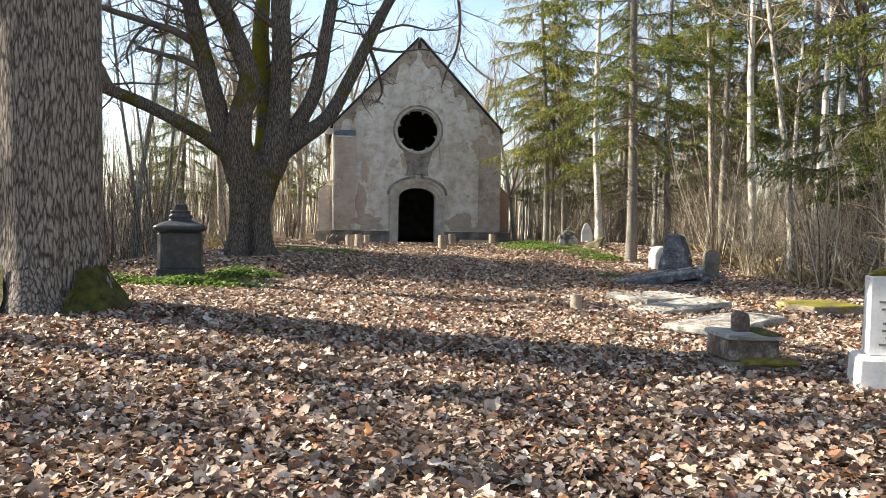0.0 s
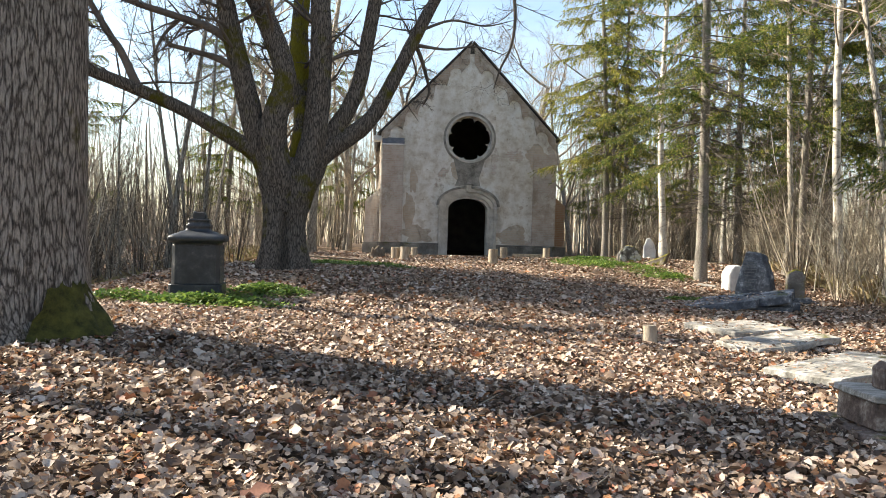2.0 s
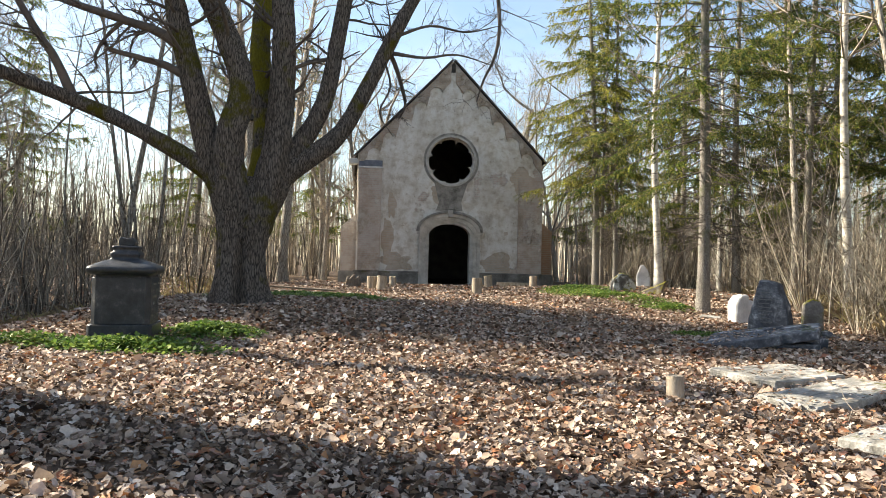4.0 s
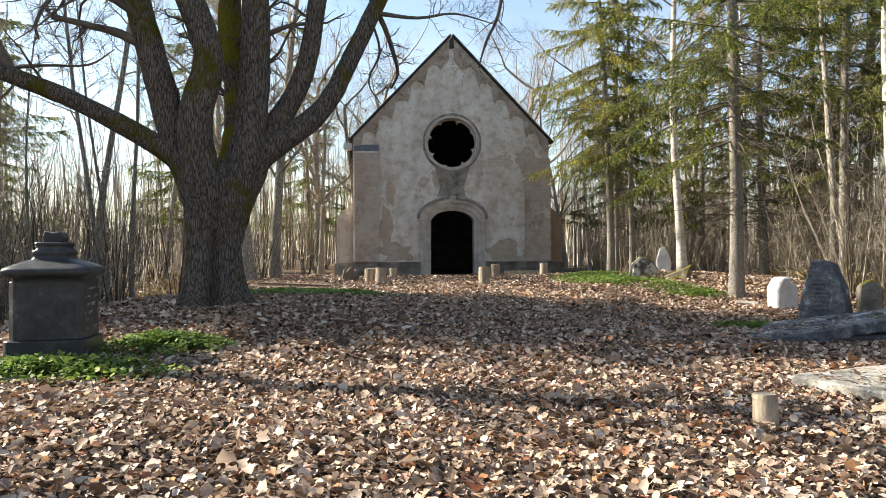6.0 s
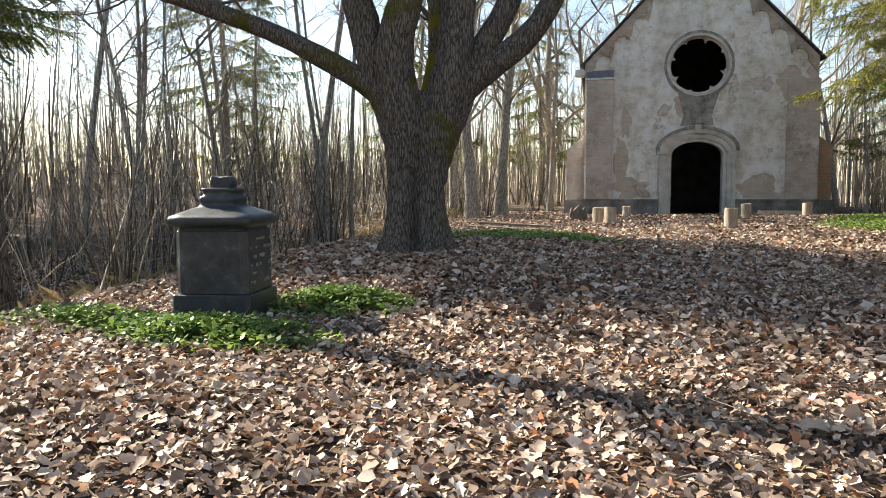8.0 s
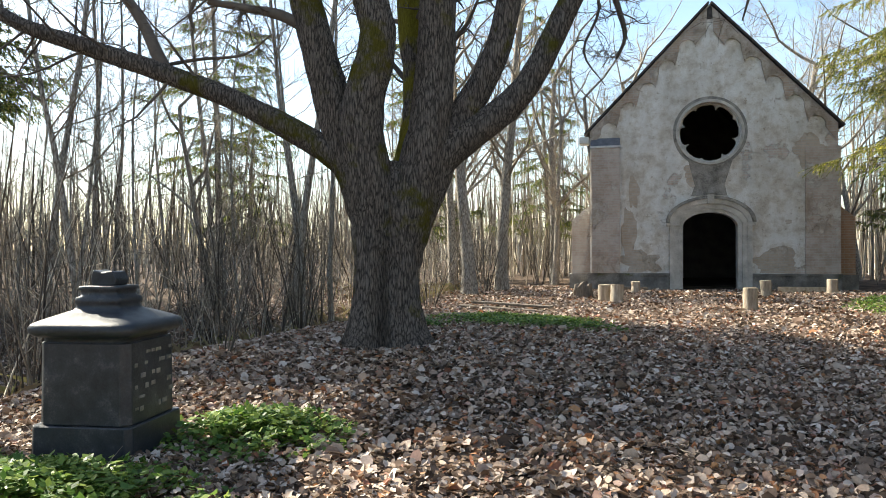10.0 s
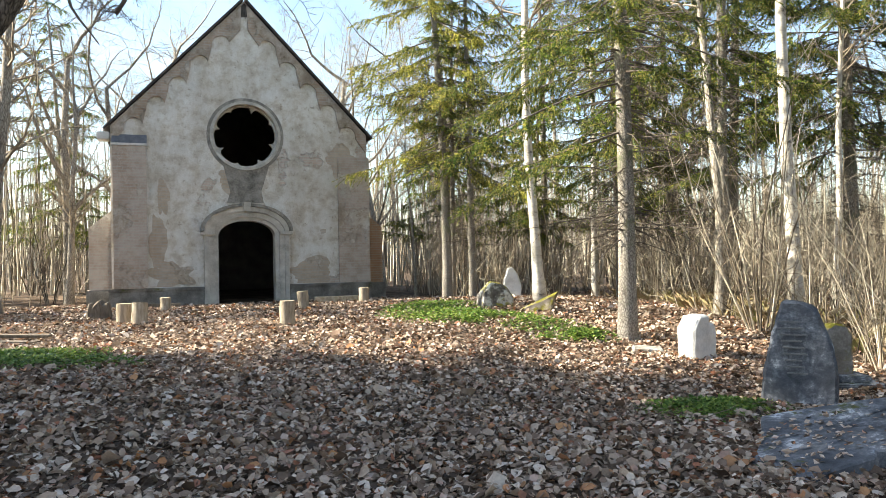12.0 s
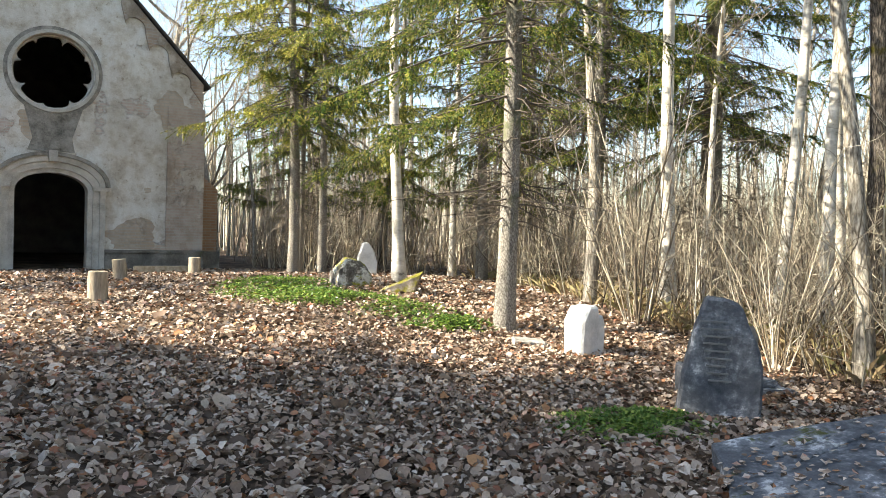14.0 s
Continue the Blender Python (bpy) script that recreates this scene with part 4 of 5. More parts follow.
def spreading_tree(seed, h, r):
    rg = np.random.default_rng(seed)
    t = thing("bare_tree", pose(0, 0, -200), "crooked bare tree with fine spreading twigs", "tree", "leafless wood")
    g, b = Geo(), Geo()
    stem = wander(rg, (0, 0, -0.3), (0, 0, 1), h * 0.62, 8, 0.06, 0.02)
    sr = taper(r, r * 0.45, 9)
    g.tube(stem, sr, 8, 0.05, rg)
    for i in range(9):
        q = stem[3 + i % 6]
        a = i * 2.4
        ln = wander(rg, q, (math.cos(a) * 0.75, math.sin(a) * 0.75, 0.8), h * rg.uniform(0.32, 0.5), 8, 0.17, 0.04)
        rr = taper(r * 0.42, 0.008, 9)
        g.tube(ln, rr, 5)
        grow(b, rg, ln, rr, 1, 15, 0.95, 0.34, (4, 3, 3), 0.03, 0.2, None, 0.4)
    g.obj("trunk", M_GREYBARK, t)
    b.obj("crown", M_TWIG, t)
    return t


spread_a, spread_b = spreading_tree(91, 15, 0.2), spreading_tree(92, 13, 0.15)
dark_tree = bare_tree("bare_tree", 52, 17, 0.23, M_ASH, M_DARKTWIG, "dark-barked leafless tree at the glade's edge", 24, 0.35, 0.03, 10, "leafless wood")
shrubs = [clump(60 + i, n, h, "clump of thin bare stems") for i, (n, h) in enumerate(((12, 4.4), (9, 3.6), (15, 5.2)))]
# a second set for the left side, coloured darker as seen against the sun
shrubs += [clump(63 + i, n, h, "clump of thin bare stems in backlit tone", M_BACKLITTWIG) for i, (n, h) in enumerate(((12, 4.6), (10, 3.8), (15, 5.4)))]

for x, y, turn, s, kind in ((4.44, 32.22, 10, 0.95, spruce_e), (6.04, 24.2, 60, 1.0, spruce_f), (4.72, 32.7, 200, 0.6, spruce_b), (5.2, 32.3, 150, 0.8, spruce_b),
                            (9.6, 17.0, 30, 0.95, spruce_c), (11.0, 15.0, 130, 1.0, spruce_c), (13.5, 27.5, 20, 1.05, spruce_f), (9.4, 31.6, 330, 0.9, spruce_f),
                            (14.0, 21.0, 190, 1.0, spruce_a), (11.5, 33.0, 75, 1.0, spruce_c), (8.4, 35.5, 75, 0.9, spruce_c), (15.5, 30.0, 310, 1.1, spruce_a),
                            (18.5, 25.5, 140, 1.1, spruce_b), (6.2, 39.5, 140, 0.9, spruce_c), (12.2, 30.5, 200, 1.05, spruce_a), (10.2, 27.8, 285, 1.0, spruce_a), (-14.0, 41.0, 10, 1.0, spruce_c), (-24.0, 42.0, 60, 0.9, spruce_c),
                            (-21.0, 36.0, 160, 1.1, spruce_a), (-9.6, 48.0, 160, 1.0, spruce_c)):
    put(kind, x, y, turn, s)
for x, y, turn, s, kind in ((6.02, 28.9, 0, 0.95, birch_a), (10.5, 25.5, 40, 1.05, birch_a), (12.0, 26.3, 100, 0.8, birch_b), (11.5, 23.7, 160, 1.15, birch_b),
                            (11.75, 22.9, 220, 1.15, birch_b), (14.8, 25.0, 10, 1.0, birch_a), (16.5, 22.0, 70, 1.1, birch_a), (13.2, 19.0, 70, 1.1, birch_b),
                            (17.0, 28.5, 150, 1.0, birch_b), (9.4, 33.5, 250, 1.0, birch_b)):
    put(kind, x, y, turn, s)
for x, y, turn, s, kind in ((-8.1, 31.8, 0, 1.0, mid_tree), (-7.8, 34.2, 120, 0.95, mid_tree), (-7.1, 39.0, 220, 0.6, mid_tree), (-8.2, 14.1, 40, 1.0, dark_tree),
                            (12.5, 22.6, 80, 0.95, dark_tree), (-9.4, 8.6, 200, 0.95, dark_tree), (-8.9, 6.5, 300, 0.6, dark_tree)):
    put(kind, x, y, turn, s)


for x, y, turn, sc in ((-7.5, 40.5, 0, 1.0), (-6.2, 45.5, 50, 1.1), (-5.0, 53.0, 100, 1.2), (-1.5, 54.0, 160, 1.25), (2.0, 52.5, 220, 1.2), (4.6, 47.0, 280, 1.05), (6.6, 42.0, 330, 1.0),
                        (-10.5, 36.5, 20, 0.95), (-15.8, 29.0, 70, 0.8), (8.8, 38.0, 60, 0.9), (-13.0, 43.0, 300, 1.1), (13.0, 36.0, 210, 1.0)):
    put(spread_a if turn % 100 < 50 else spread_b, x, y, turn, sc)
for i in range(15):  # unseen tall spruces added far to the side, to shade the glade's middle
    put(spruce_a, -25.5 - 2.0 * (i % 3), 22.55 + 0.31 * i + 0.46 * (i % 3), 47 * i, 1.5 + 0.06 * (i % 4))


def clear(x, y):
    """True where the glade is open: no wood grows there."""
    if -7.4 - 0.04 * y < x < 7.2 + 0.06 * y and -8 < y < 33:
        return True
    return -7.5 < x < 4.6 and y < 49


rng = np.random.default_rng(5)
made = 0
while made < 230:
    a, d = rng.uniform(0, 6.283), rng.uniform(8, 46)
    x, y = math.sin(a) * d, 20 + math.cos(a) * d
    lane = y + 0.23 * x
    if x < -7 and (23.0 < lane < 42 or -4 < lane < 14.5) and rng.random() < 0.72:
        continue
    if clear(x, y) or y < 2 and rng.random() < 0.75 or 6 < x < 14 and 15 < y < 32 and rng.random() < 0.7:
        continue
    put(thin[rng.integers(4)], x, y, rng.uniform(0, 360), rng.uniform(0.75, 1.3))
    made += 1
made = 0
while made < 230:
    a, d = rng.uniform(0, 6.283), rng.uniform(8, 30)
    x, y = math.sin(a) * d, 20 + math.cos(a) * d
    if clear(x, y) or y < 4 and rng.random() < 0.8:
        continue
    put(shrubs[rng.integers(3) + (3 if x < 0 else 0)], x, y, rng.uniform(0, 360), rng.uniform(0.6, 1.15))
    made += 1
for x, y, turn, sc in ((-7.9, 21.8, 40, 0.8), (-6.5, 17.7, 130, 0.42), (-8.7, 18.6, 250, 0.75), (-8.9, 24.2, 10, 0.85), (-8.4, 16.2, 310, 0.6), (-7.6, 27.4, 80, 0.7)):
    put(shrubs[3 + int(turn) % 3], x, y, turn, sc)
# the far wood: thin stems beyond counting, ringed round the glade
far = Geo()
for _ in range(4600):
    a, d = rng.uniform(0, 6.283), rng.uniform(26, 85)
    x, y = math.sin(a) * d, 20 + math.cos(a) * d
    lane = y + 0.23 * x
    if y < -8 and rng.random() < 0.7 or clear(x, y) or -34 < x < -7 and (23 < lane < 42 or -4 < lane < 14.5) and rng.random() < 0.6:
        continue
    h, r = rng.uniform(4, 12.5), rng.uniform(0.02, 0.09)
    ln = wander(rng, (x, y, height(x, y) - 0.2), (rng.normal(0, 0.05), rng.normal(0, 0.05), 1), h, 4, 0.05)
    rr = taper(r, 0.006, 5)
    far.tube(ln, rr, 4)
    grow(far, rng, ln, rr, 0, 10, 0.7, 0.22, (3, 3, 3), 0.1, 0.25)
# the wood's far depth, a ragged ring of stems that closes the view
depth_wood = Geo()
for _ in range(5000):
    a, d = rng.uniform(0, 6.283), rng.uniform(70, 120)
    x, y = math.sin(a) * d, 20 + math.cos(a) * d
    h, w = 5 + 12 * rng.random() ** 2, rng.uniform(0.04, 0.15)
    u, v = math.cos(a) * w, -math.sin(a) * w
    lean = rng.normal(0, 0.5)
    depth_wood.poly([(x - u, y - v, -0.5), (x + u, y + v, -0.5), (x + u * 0.8 + lean, y + v * 0.8, h * 0.6), (x + lean * 1.6, y, h), (x - u * 0.8 + lean, y - v * 0.8, h * 0.55)])
brush = Geo()
placed = 0
while placed < 2900:
    a, d = rng.uniform(0, 6.283), 8 + abs(rng.normal(0, 12))
    x, y = math.sin(a) * d, 20 + math.cos(a) * d
    if clear(x, y) or y < 3 or x < 0 and rng.random() < 0.75:
        continue
    placed += 1
    h = rng.uniform(1.2, 3.8)
    ln = wander(rng, (x, y, height(x, y) - 0.1), (rng.normal(0, 0.28), rng.normal(0, 0.28), 1), h, 5, 0.12)
    rr = taper(rng.uniform(0.005, 0.02), 0.003, 6)
    brush.tube(ln, rr, 3)
    grow(brush, rng, ln, rr, 0, 7, 0.85, 0.3, (3, 3, 3), 0.05, 0.15, None, 0.7)
tagged(brush.obj("thicket", M_THICKET), "dense pale undergrowth of bare stems round the glade", "undergrowth", kind="stuff")
tagged(depth_wood.obj("far_treeline", M_THICKET, None, False), "dense brown wood in the distance", "woods", kind="stuff")
tagged(far.obj("distant_wood", M_THICKET), "leafless thicket beyond the glade", "woods", kind="stuff")


# ---------------------------------------------------------------- tombs and stones
def monument():
    m = thing("stepped_monument", pose(-4.72, 14.0, height(-4.72, 14.0) - 0.1, 0, 0, 14) @ Matrix.Diagonal((0.9, 0.9, 0.99, 1)), "black granite grave pedestal with cushion cap on stone slab", "monument")

    def block(name, half, z0, z1, ch, label=""):
        loop = [(-half + ch, -half), (half - ch, -half), (half, -half + ch), (half, half - ch), (half - ch, half), (-half + ch, half), (-half, half - ch), (-half, -half + ch)]
        bm = bmesh.new()
        lo = [bm.verts.new((x, y, z0)) for x, y in loop]
        hi = [bm.verts.new((x * 0.985, y * 0.985, z1)) for x, y in loop]
        for i in range(8):
            bm.faces.new((lo[i], lo[(i + 1) % 8], hi[(i + 1) % 8], hi[i]))
        bm.faces.new(lo[::-1])
        bm.faces.new(hi)
        bmesh.ops.bevel(bm, geom=list(bm.edges), offset=0.008, segments=1, affect="EDGES")
        return part(name, bm, M_GRANITE, m, label)
    part("foot_slab", box(-0.52, 0.62, -0.52, 0.6, -0.1, 0.06, 0.02), M_PALESTONE, m, "pale limestone foot slab")
    block("base", 0.46, 0.062, 0.37, 0.05)
    block("shaft", 0.415, 0.372, 1.0, 0.07)
    rg = np.random.default_rng(8)
    for row in range(6):
        y = -0.30
        while y < 0.28:
            w, z = rg.uniform(0.03, 0.09), 0.92 - 0.085 * row
            if rg.random() < 0.45:
                part("letter_mark", box(0.4, 0.418, y, y + w, z - rg.uniform(0.02, 0.045), z, 0.0), M_APRON, m, "worn pale lettering")
            y += w + rg.uniform(0.02, 0.05)
    prof = [(0.40, 1.0), (0.40, 1.03), (0.465, 1.045), (0.505, 1.075), (0.512, 1.11), (0.495, 1.14), (0.44, 1.165), (0.30, 1.215), (0.23, 1.235), (0.205, 1.27), (0.22, 1.29), (0.22, 1.33), (0.185, 1.345), (0.18, 1.385), (0.2, 1.395), (0.195, 1.42), (0.14, 1.425)]
    bm = bmesh.new()
    S = 64
    rows = []
    for r, z in prof:
        row = []
        for i in range(S):
            a = 2 * math.pi * i / S
            k = (abs(math.cos(a)) ** 9 + abs(math.sin(a)) ** 9) ** (-1 / 9)
            row.append(bm.verts.new((r * k * math.cos(a) * 0.97, r * k * math.sin(a) * 0.97, z)))
        rows.append(row)
    for p, q in zip(rows, rows[1:]):
        for i in range(S):
            bm.faces.new((p[i], p[(i + 1) % S], q[(i + 1) % S], q[i]))
    bm.faces.new(rows[-1])
    part("cap", bm, M_GRANITE, m, "cushion-shaped cap", True)
    part("stub", rough_stone([(-0.11, 1.42), (0.12, 1.42), (0.13, 1.47), (0.09, 1.54), (-0.02, 1.53), (-0.10, 1.55), (-0.12, 1.49)], -0.1, 0.1, 3, 0.012, 2, 0.01), M_GRANITE, m, "broken stub of a cross")
    return m


monument()


def slab(name, centre, turn, length, width, thick, lift, tilt, pitch, mat_, label, seed, category="grave slab", group="grave slabs", outline=None):
    x, y = centre
    t = thing(name, pose(x, y, height(x, y) + lift, pitch, tilt, turn), label, category, group)
    L, Wd = length / 2, width / 2
    r = np.random.default_rng(seed)
    loop = [(-L, -Wd), (-L * 0.3, -Wd - 0.02), (L * 0.4, -Wd + 0.01), (L, -Wd), (L + 0.03, 0), (L, Wd), (0, Wd + 0.02), (-L, Wd), (-L - 0.03, Wd * 0.2)]
    loop = [(a + r.normal(0, 0.02), b + r.normal(0, 0.02)) for a, b in outline or loop]
    bm = rough_stone(loop, 0, thick, seed, 0.014, 4, 0.015)
    bmesh.ops.transform(bm, matrix=Matrix(((1, 0, 0, 0), (0, 0, 1, 0), (0, 1, 0, 0), (0, 0, 0, 1))), verts=bm.verts)
    bmesh.ops.recalc_face_normals(bm, faces=bm.faces)
    part("stone", bm, mat_, t)
    return t


slab("grave_slab", (3.82, 10.15), 41, 1.85, 0.78, 0.09, 0.02, -1, 0, M_PALESTONE, "pale weathered grave slab lying among leaves", 1)
slab("grave_slab", (3.74, 11.8), 36, 1.75, 0.62, 0.10, 0.04, -2, 2, M_PALESTONE, "cracked grave slab lying flat with mossy edge", 2)
slab("grave_slab", (3.66, 13.05), 30, 1.35, 0.85, 0.1, 0.02, 0, 2, M_PALESTONE, "broken grave slab half covered with leaves", 3)
ds = slab("tomb_slab", (4.92, 17.1), 1, 3.0, 1.45, 0.16, 0.22 - height(4.95, 17.1), -9.5, 0, M_SLATE, "large dark grey tomb slab tipped up on stone blocks", 4,
          outline=[(-1.45, -0.63), (-0.9, -0.66), (-0.5, -0.62), (-0.42, -0.52), (-0.3, -0.63), (0.1, -0.64), (0.2, -0.5), (0.34, -0.63), (0.78, -0.62), (0.95, -0.2),
                   (1.2, 0.3), (0.6, 0.52), (0.0, 0.72), (-0.49, 0.86), (-0.8, 0.42), (-1.25, -0.12)])
level = ds.matrix_world.inverted()


def tomb_block(x0, x1, y0, y1, z0, z1, mat_, label):
    """A block that stands level under the tipped slab."""
    bm = rough_stone([(x0, z0), (x1, z0), (x1 - 0.01, z1), (x0 + 0.01, z1 - 0.02)], y0, y1, int(x0 * 50), 0.014, 4, 0.02)
    bmesh.ops.transform(bm, matrix=level, verts=bm.verts)
    return part("support", bm, mat_, ds, label)


tomb_block(4.9, 5.75, 16.62, 17.2, -0.1, 0.27, M_SLATE, "dark lettered block under the slab")
tomb_block(5.45, 6.05, 17.0, 17.5, -0.1, 0.33, M_SLATE, "dark block under the slab")
tomb_block(4.2, 4.62, 16.6, 17.1, -0.1, 0.14, M_MOSSY, "mossy block under the slab")
for i in range(6):
    bm = box(5.05 + 0.1 * i, 5.12 + 0.1 * i, 16.585, 16.61, 0.06, 0.15 + 0.015 * (i % 2))
    bmesh.ops.transform(bm, matrix=level, verts=bm.verts)
    part("engraved_line", bm, M_INK, ds)
for x0, x1, y0, y1 in ((-0.35, 0.55, 0.18, 0.32), (0.35, 0.9, -0.05, 0.12), (-0.1, 0.3, 0.36, 0.5)):
    part("flake", rough_stone([(x0, 0.135), (x1, 0.135), (x1 - 0.08, 0.185), (x0 + 0.05, 0.175)], y0, y1, int(x1 * 40), 0.012, 4, 0.01), M_SLATE, ds, "flaked layer of the slab")
slab("kerb_stone", (5.95, 12.0), 14, 0.95, 0.9, 0.16, 0.0, 0, 0, M_MOSSY, "moss-covered stone kerb in the leaves", 5, "kerb stone", "")


def pedestal():
    x, y = 3.08, 7.75
    p = thing("broken_pedestal", on_ground(x, y, 4, 0.04) @ Matrix.Diagonal((0.8, 0.85, 0.85, 1)), "mossy stepped stone pedestal of a broken cross", "monument")
    part("lower_step", rough_stone([(-0.48, 0), (0.46, 0), (0.47, 0.16), (-0.47, 0.15)], -0.45, 0.55, 11, 0.012, 4, 0.012), M_BROWNSTONE, p, "lower step of stained stone")
    part("moss", rough_stone([(-0.22, 0.12), (0.47, 0.12), (0.48, 0.19), (0.2, 0.205), (-0.22, 0.185)], -0.48, -0.24, 12, 0.022, 4, 0.03), M_MOSS, p, "thick yellow-green moss")
    part("block", rough_stone([(-0.31, 0.155), (0.33, 0.155), (0.32, 0.40), (-0.30, 0.41)], -0.25, 0.4, 13, 0.010, 4, 0.012), M_BROWNSTONE, p, "dark brown stained block")
    part("top", rough_stone([(-0.34, 0.405), (0.35, 0.395), (0.34, 0.45), (-0.33, 0.46)], -0.28, 0.42, 14, 0.010, 4, 0.008), M_PALESTONE, p, "flaking pale cap slab")
    part("moss", rough_stone([(0.08, 0.44), (0.35, 0.43), (0.34, 0.475), (0.12, 0.48)], -0.27, 0.4, 16, 0.016, 4, 0.015), M_DARKMOSS, p, "dark moss on the cap")
    part("cross_stub", rough_stone([(-0.07, 0.45), (0.10, 0.45), (0.11, 0.6), (0.09, 0.67), (0.0, 0.7), (-0.08, 0.64)], 0.06, 0.24, 15, 0.012, 3, 0.012), M_BROWNSTONE, p, "broken stub of a stone cross")
    return p


pedestal()


def white_stele():
    x, y = 4.04, 6.75
    s = thing("white_gravestone", on_ground(x, y, -18, 0.03) @ Matrix.Diagonal((0.95, 0.95, 0.95, 1)), "white marble gravestone with engraved lines on pale base", "gravestone")
    part("base", rough_stone([(-0.4, 0), (0.4, 0), (0.39, 0.36), (-0.38, 0.36)], -0.25, 0.25, 21, 0.008, 3, 0.03), M_WHITESTONE, s)
    part("stele", rough_stone([(-0.3, 0.36), (0.3, 0.36), (0.29, 1.1), (-0.29, 1.1)], -0.12, 0.12, 22, 0.005, 3, 0.02), M_WHITESTONE, s)
    part("moss", rough_stone([(-0.28, 1.09), (0.28, 1.09), (0.27, 1.15), (-0.1, 1.17), (-0.27, 1.14)], -0.12, 0.12, 23, 0.03, 3, 0.02), M_MOSS, s, "moss on the top")
    r = np.random.default_rng(3)
    for i in range(9):
        w = r.uniform(0.14, 0.23)
        part("engraved_line", box(-w, w, -0.134, -0.118, 0.98 - i * 0.065, 1.0 - i * 0.065), M_INK, s)
    return s


white_stele()


def headstone(name, x, y, turn, outline, depth, mat_, label, seed, amount=0.03, steps=False, lean=0.0):
    h = thing(name, on_ground(x, y, turn, 0.06) @ pose(0, 0, 0, lean, 0, 0), label, "gravestone")
    part("stone", rough_stone(outline, -depth / 2, depth / 2, seed, amount, 4, 0.03), mat_, h)
    if steps:
        part("step", box(-0.52, 0.52, -0.46, 0.42, -0.05, 0.13, 0.02), M_SLATE, h)
        part("step", box(-0.36, 0.36, -0.33, 0.3, 0.132, 0.22, 0.02), M_SLATE, h)
    return h


headstone("standing_stone", 5.98, 19.5, -40, [(-0.42, -0.1), (0.42, -0.1), (0.44, 0.5), (0.36, 0.85), (0.2, 1.24), (0.05, 1.31), (-0.16, 1.33), (-0.28, 0.9), (-0.37, 0.4)], 0.34, M_SLATE,
               "tall rough grey memorial stone with a weathered face", 31, 0.025)
ins = bpy.data.objects["standing_stone"]
for i in range(9):
    part("engraved_line", box(-0.2 + 0.012 * i, 0.06 + 0.03 * (i % 3), -0.186, -0.176, 1.06 - 0.075 * i, 1.078 - 0.075 * i), M_INK, ins)
headstone("headstone", 7.26, 20.5, -15, [(-0.2, 0.18), (0.22, 0.18), (0.22, 0.72), (0.12, 0.86), (-0.02, 0.9), (-0.17, 0.8), (-0.2, 0.6)], 0.24, M_MOSSY, "small dark headstone on steps with mossy top", 32, 0.02, True)
headstone("stone_block", 6.5, 20.35, -20, [(-0.22, 0), (0.22, 0), (0.21, 0.42), (-0.22, 0.44)], 0.3, M_SLATE, "dark square stone block", 33, 0.012)
headstone("pale_gravestone", 6.5, 22.65, 18, [(-0.27, -0.05), (0.27, -0.05), (0.27, 0.5), (0.2, 0.66), (0.12, 0.62), (0.08, 0.78), (-0.12, 0.76), (-0.26, 0.55)], 0.36, M_WHITESTONE, "white broken gravestone stump beside the spruce", 34, 0.025)
headstone("flat_stone", 5.98, 23.35, -20, [(-0.28, -0.05), (0.28, -0.05), (0.26, 0.13), (-0.24, 0.16)], 0.3, M_PALESTONE, "pale flat stone lying by the spruce trunk", 35, 0.015)
headstone("pointed_gravestone", 5.9, 30.8, -8, [(-0.24, -0.05), (0.24, -0.05), (0.24, 0.4), (0.16, 0.7), (0.02, 0.92), (-0.12, 0.9), (-0.22, 0.6)], 0.16, M_WHITESTONE, "pointed white gravestone under the trees", 36, 0.02, lean=-6)
headstone("fallen_slab", 5.32, 27.3, -25, [(-0.5, -0.05), (0.36, -0.05), (0.42, 0.2), (0.55, 0.5), (0.3, 0.38), (-0.2, 0.16)], 0.3, M_MOSSY, "mossy stone slab tipped up on its edge", 37, 0.02)
headstone("mossy_boulder", 4.72, 28.3, 0, [(-0.38, -0.1), (0.4, -0.1), (0.36, 0.3), (0.16, 0.58), (-0.12, 0.62), (-0.34, 0.4)], 0.6, M_LICHEN, "round boulder with pale lichen and moss on top", 38, 0.07)


def log_seat(name, x, y, h, r, seed, lean=0.0):
    rr = np.random.default_rng(seed)
    s = thing(name, on_ground(x, y, rr.uniform(0, 360), 0.05) @ pose(0, 0, 0, lean, 0, 0), "upright sawn log used as a seat", "log", "log seats")
    g = Geo()
    g.tube([(0, 0, 0), (0, 0, h * 0.3), (0.01, 0, h * 0.7), (0.0, 0.01, h)], [r * 1.06, r, r * 0.98, r * 0.99], 16, 0.04, rr)
    g.obj("bark", M_STUMP, s)
    t = Geo()
    a = np.arange(16) * 2 * np.pi / 16
    t.poly(np.stack([r * 0.93 * np.cos(a), r * 0.93 * np.sin(a), np.full(16, h + 0.004)], 1))
    t.tube([(0, 0, h - 0.02), (0, 0, h + 0.004)], [r * 0.95, r * 0.93], 16)
    t.obj("sawn_top", M_LOGEND, s, False, "pale sawn end")
    return s


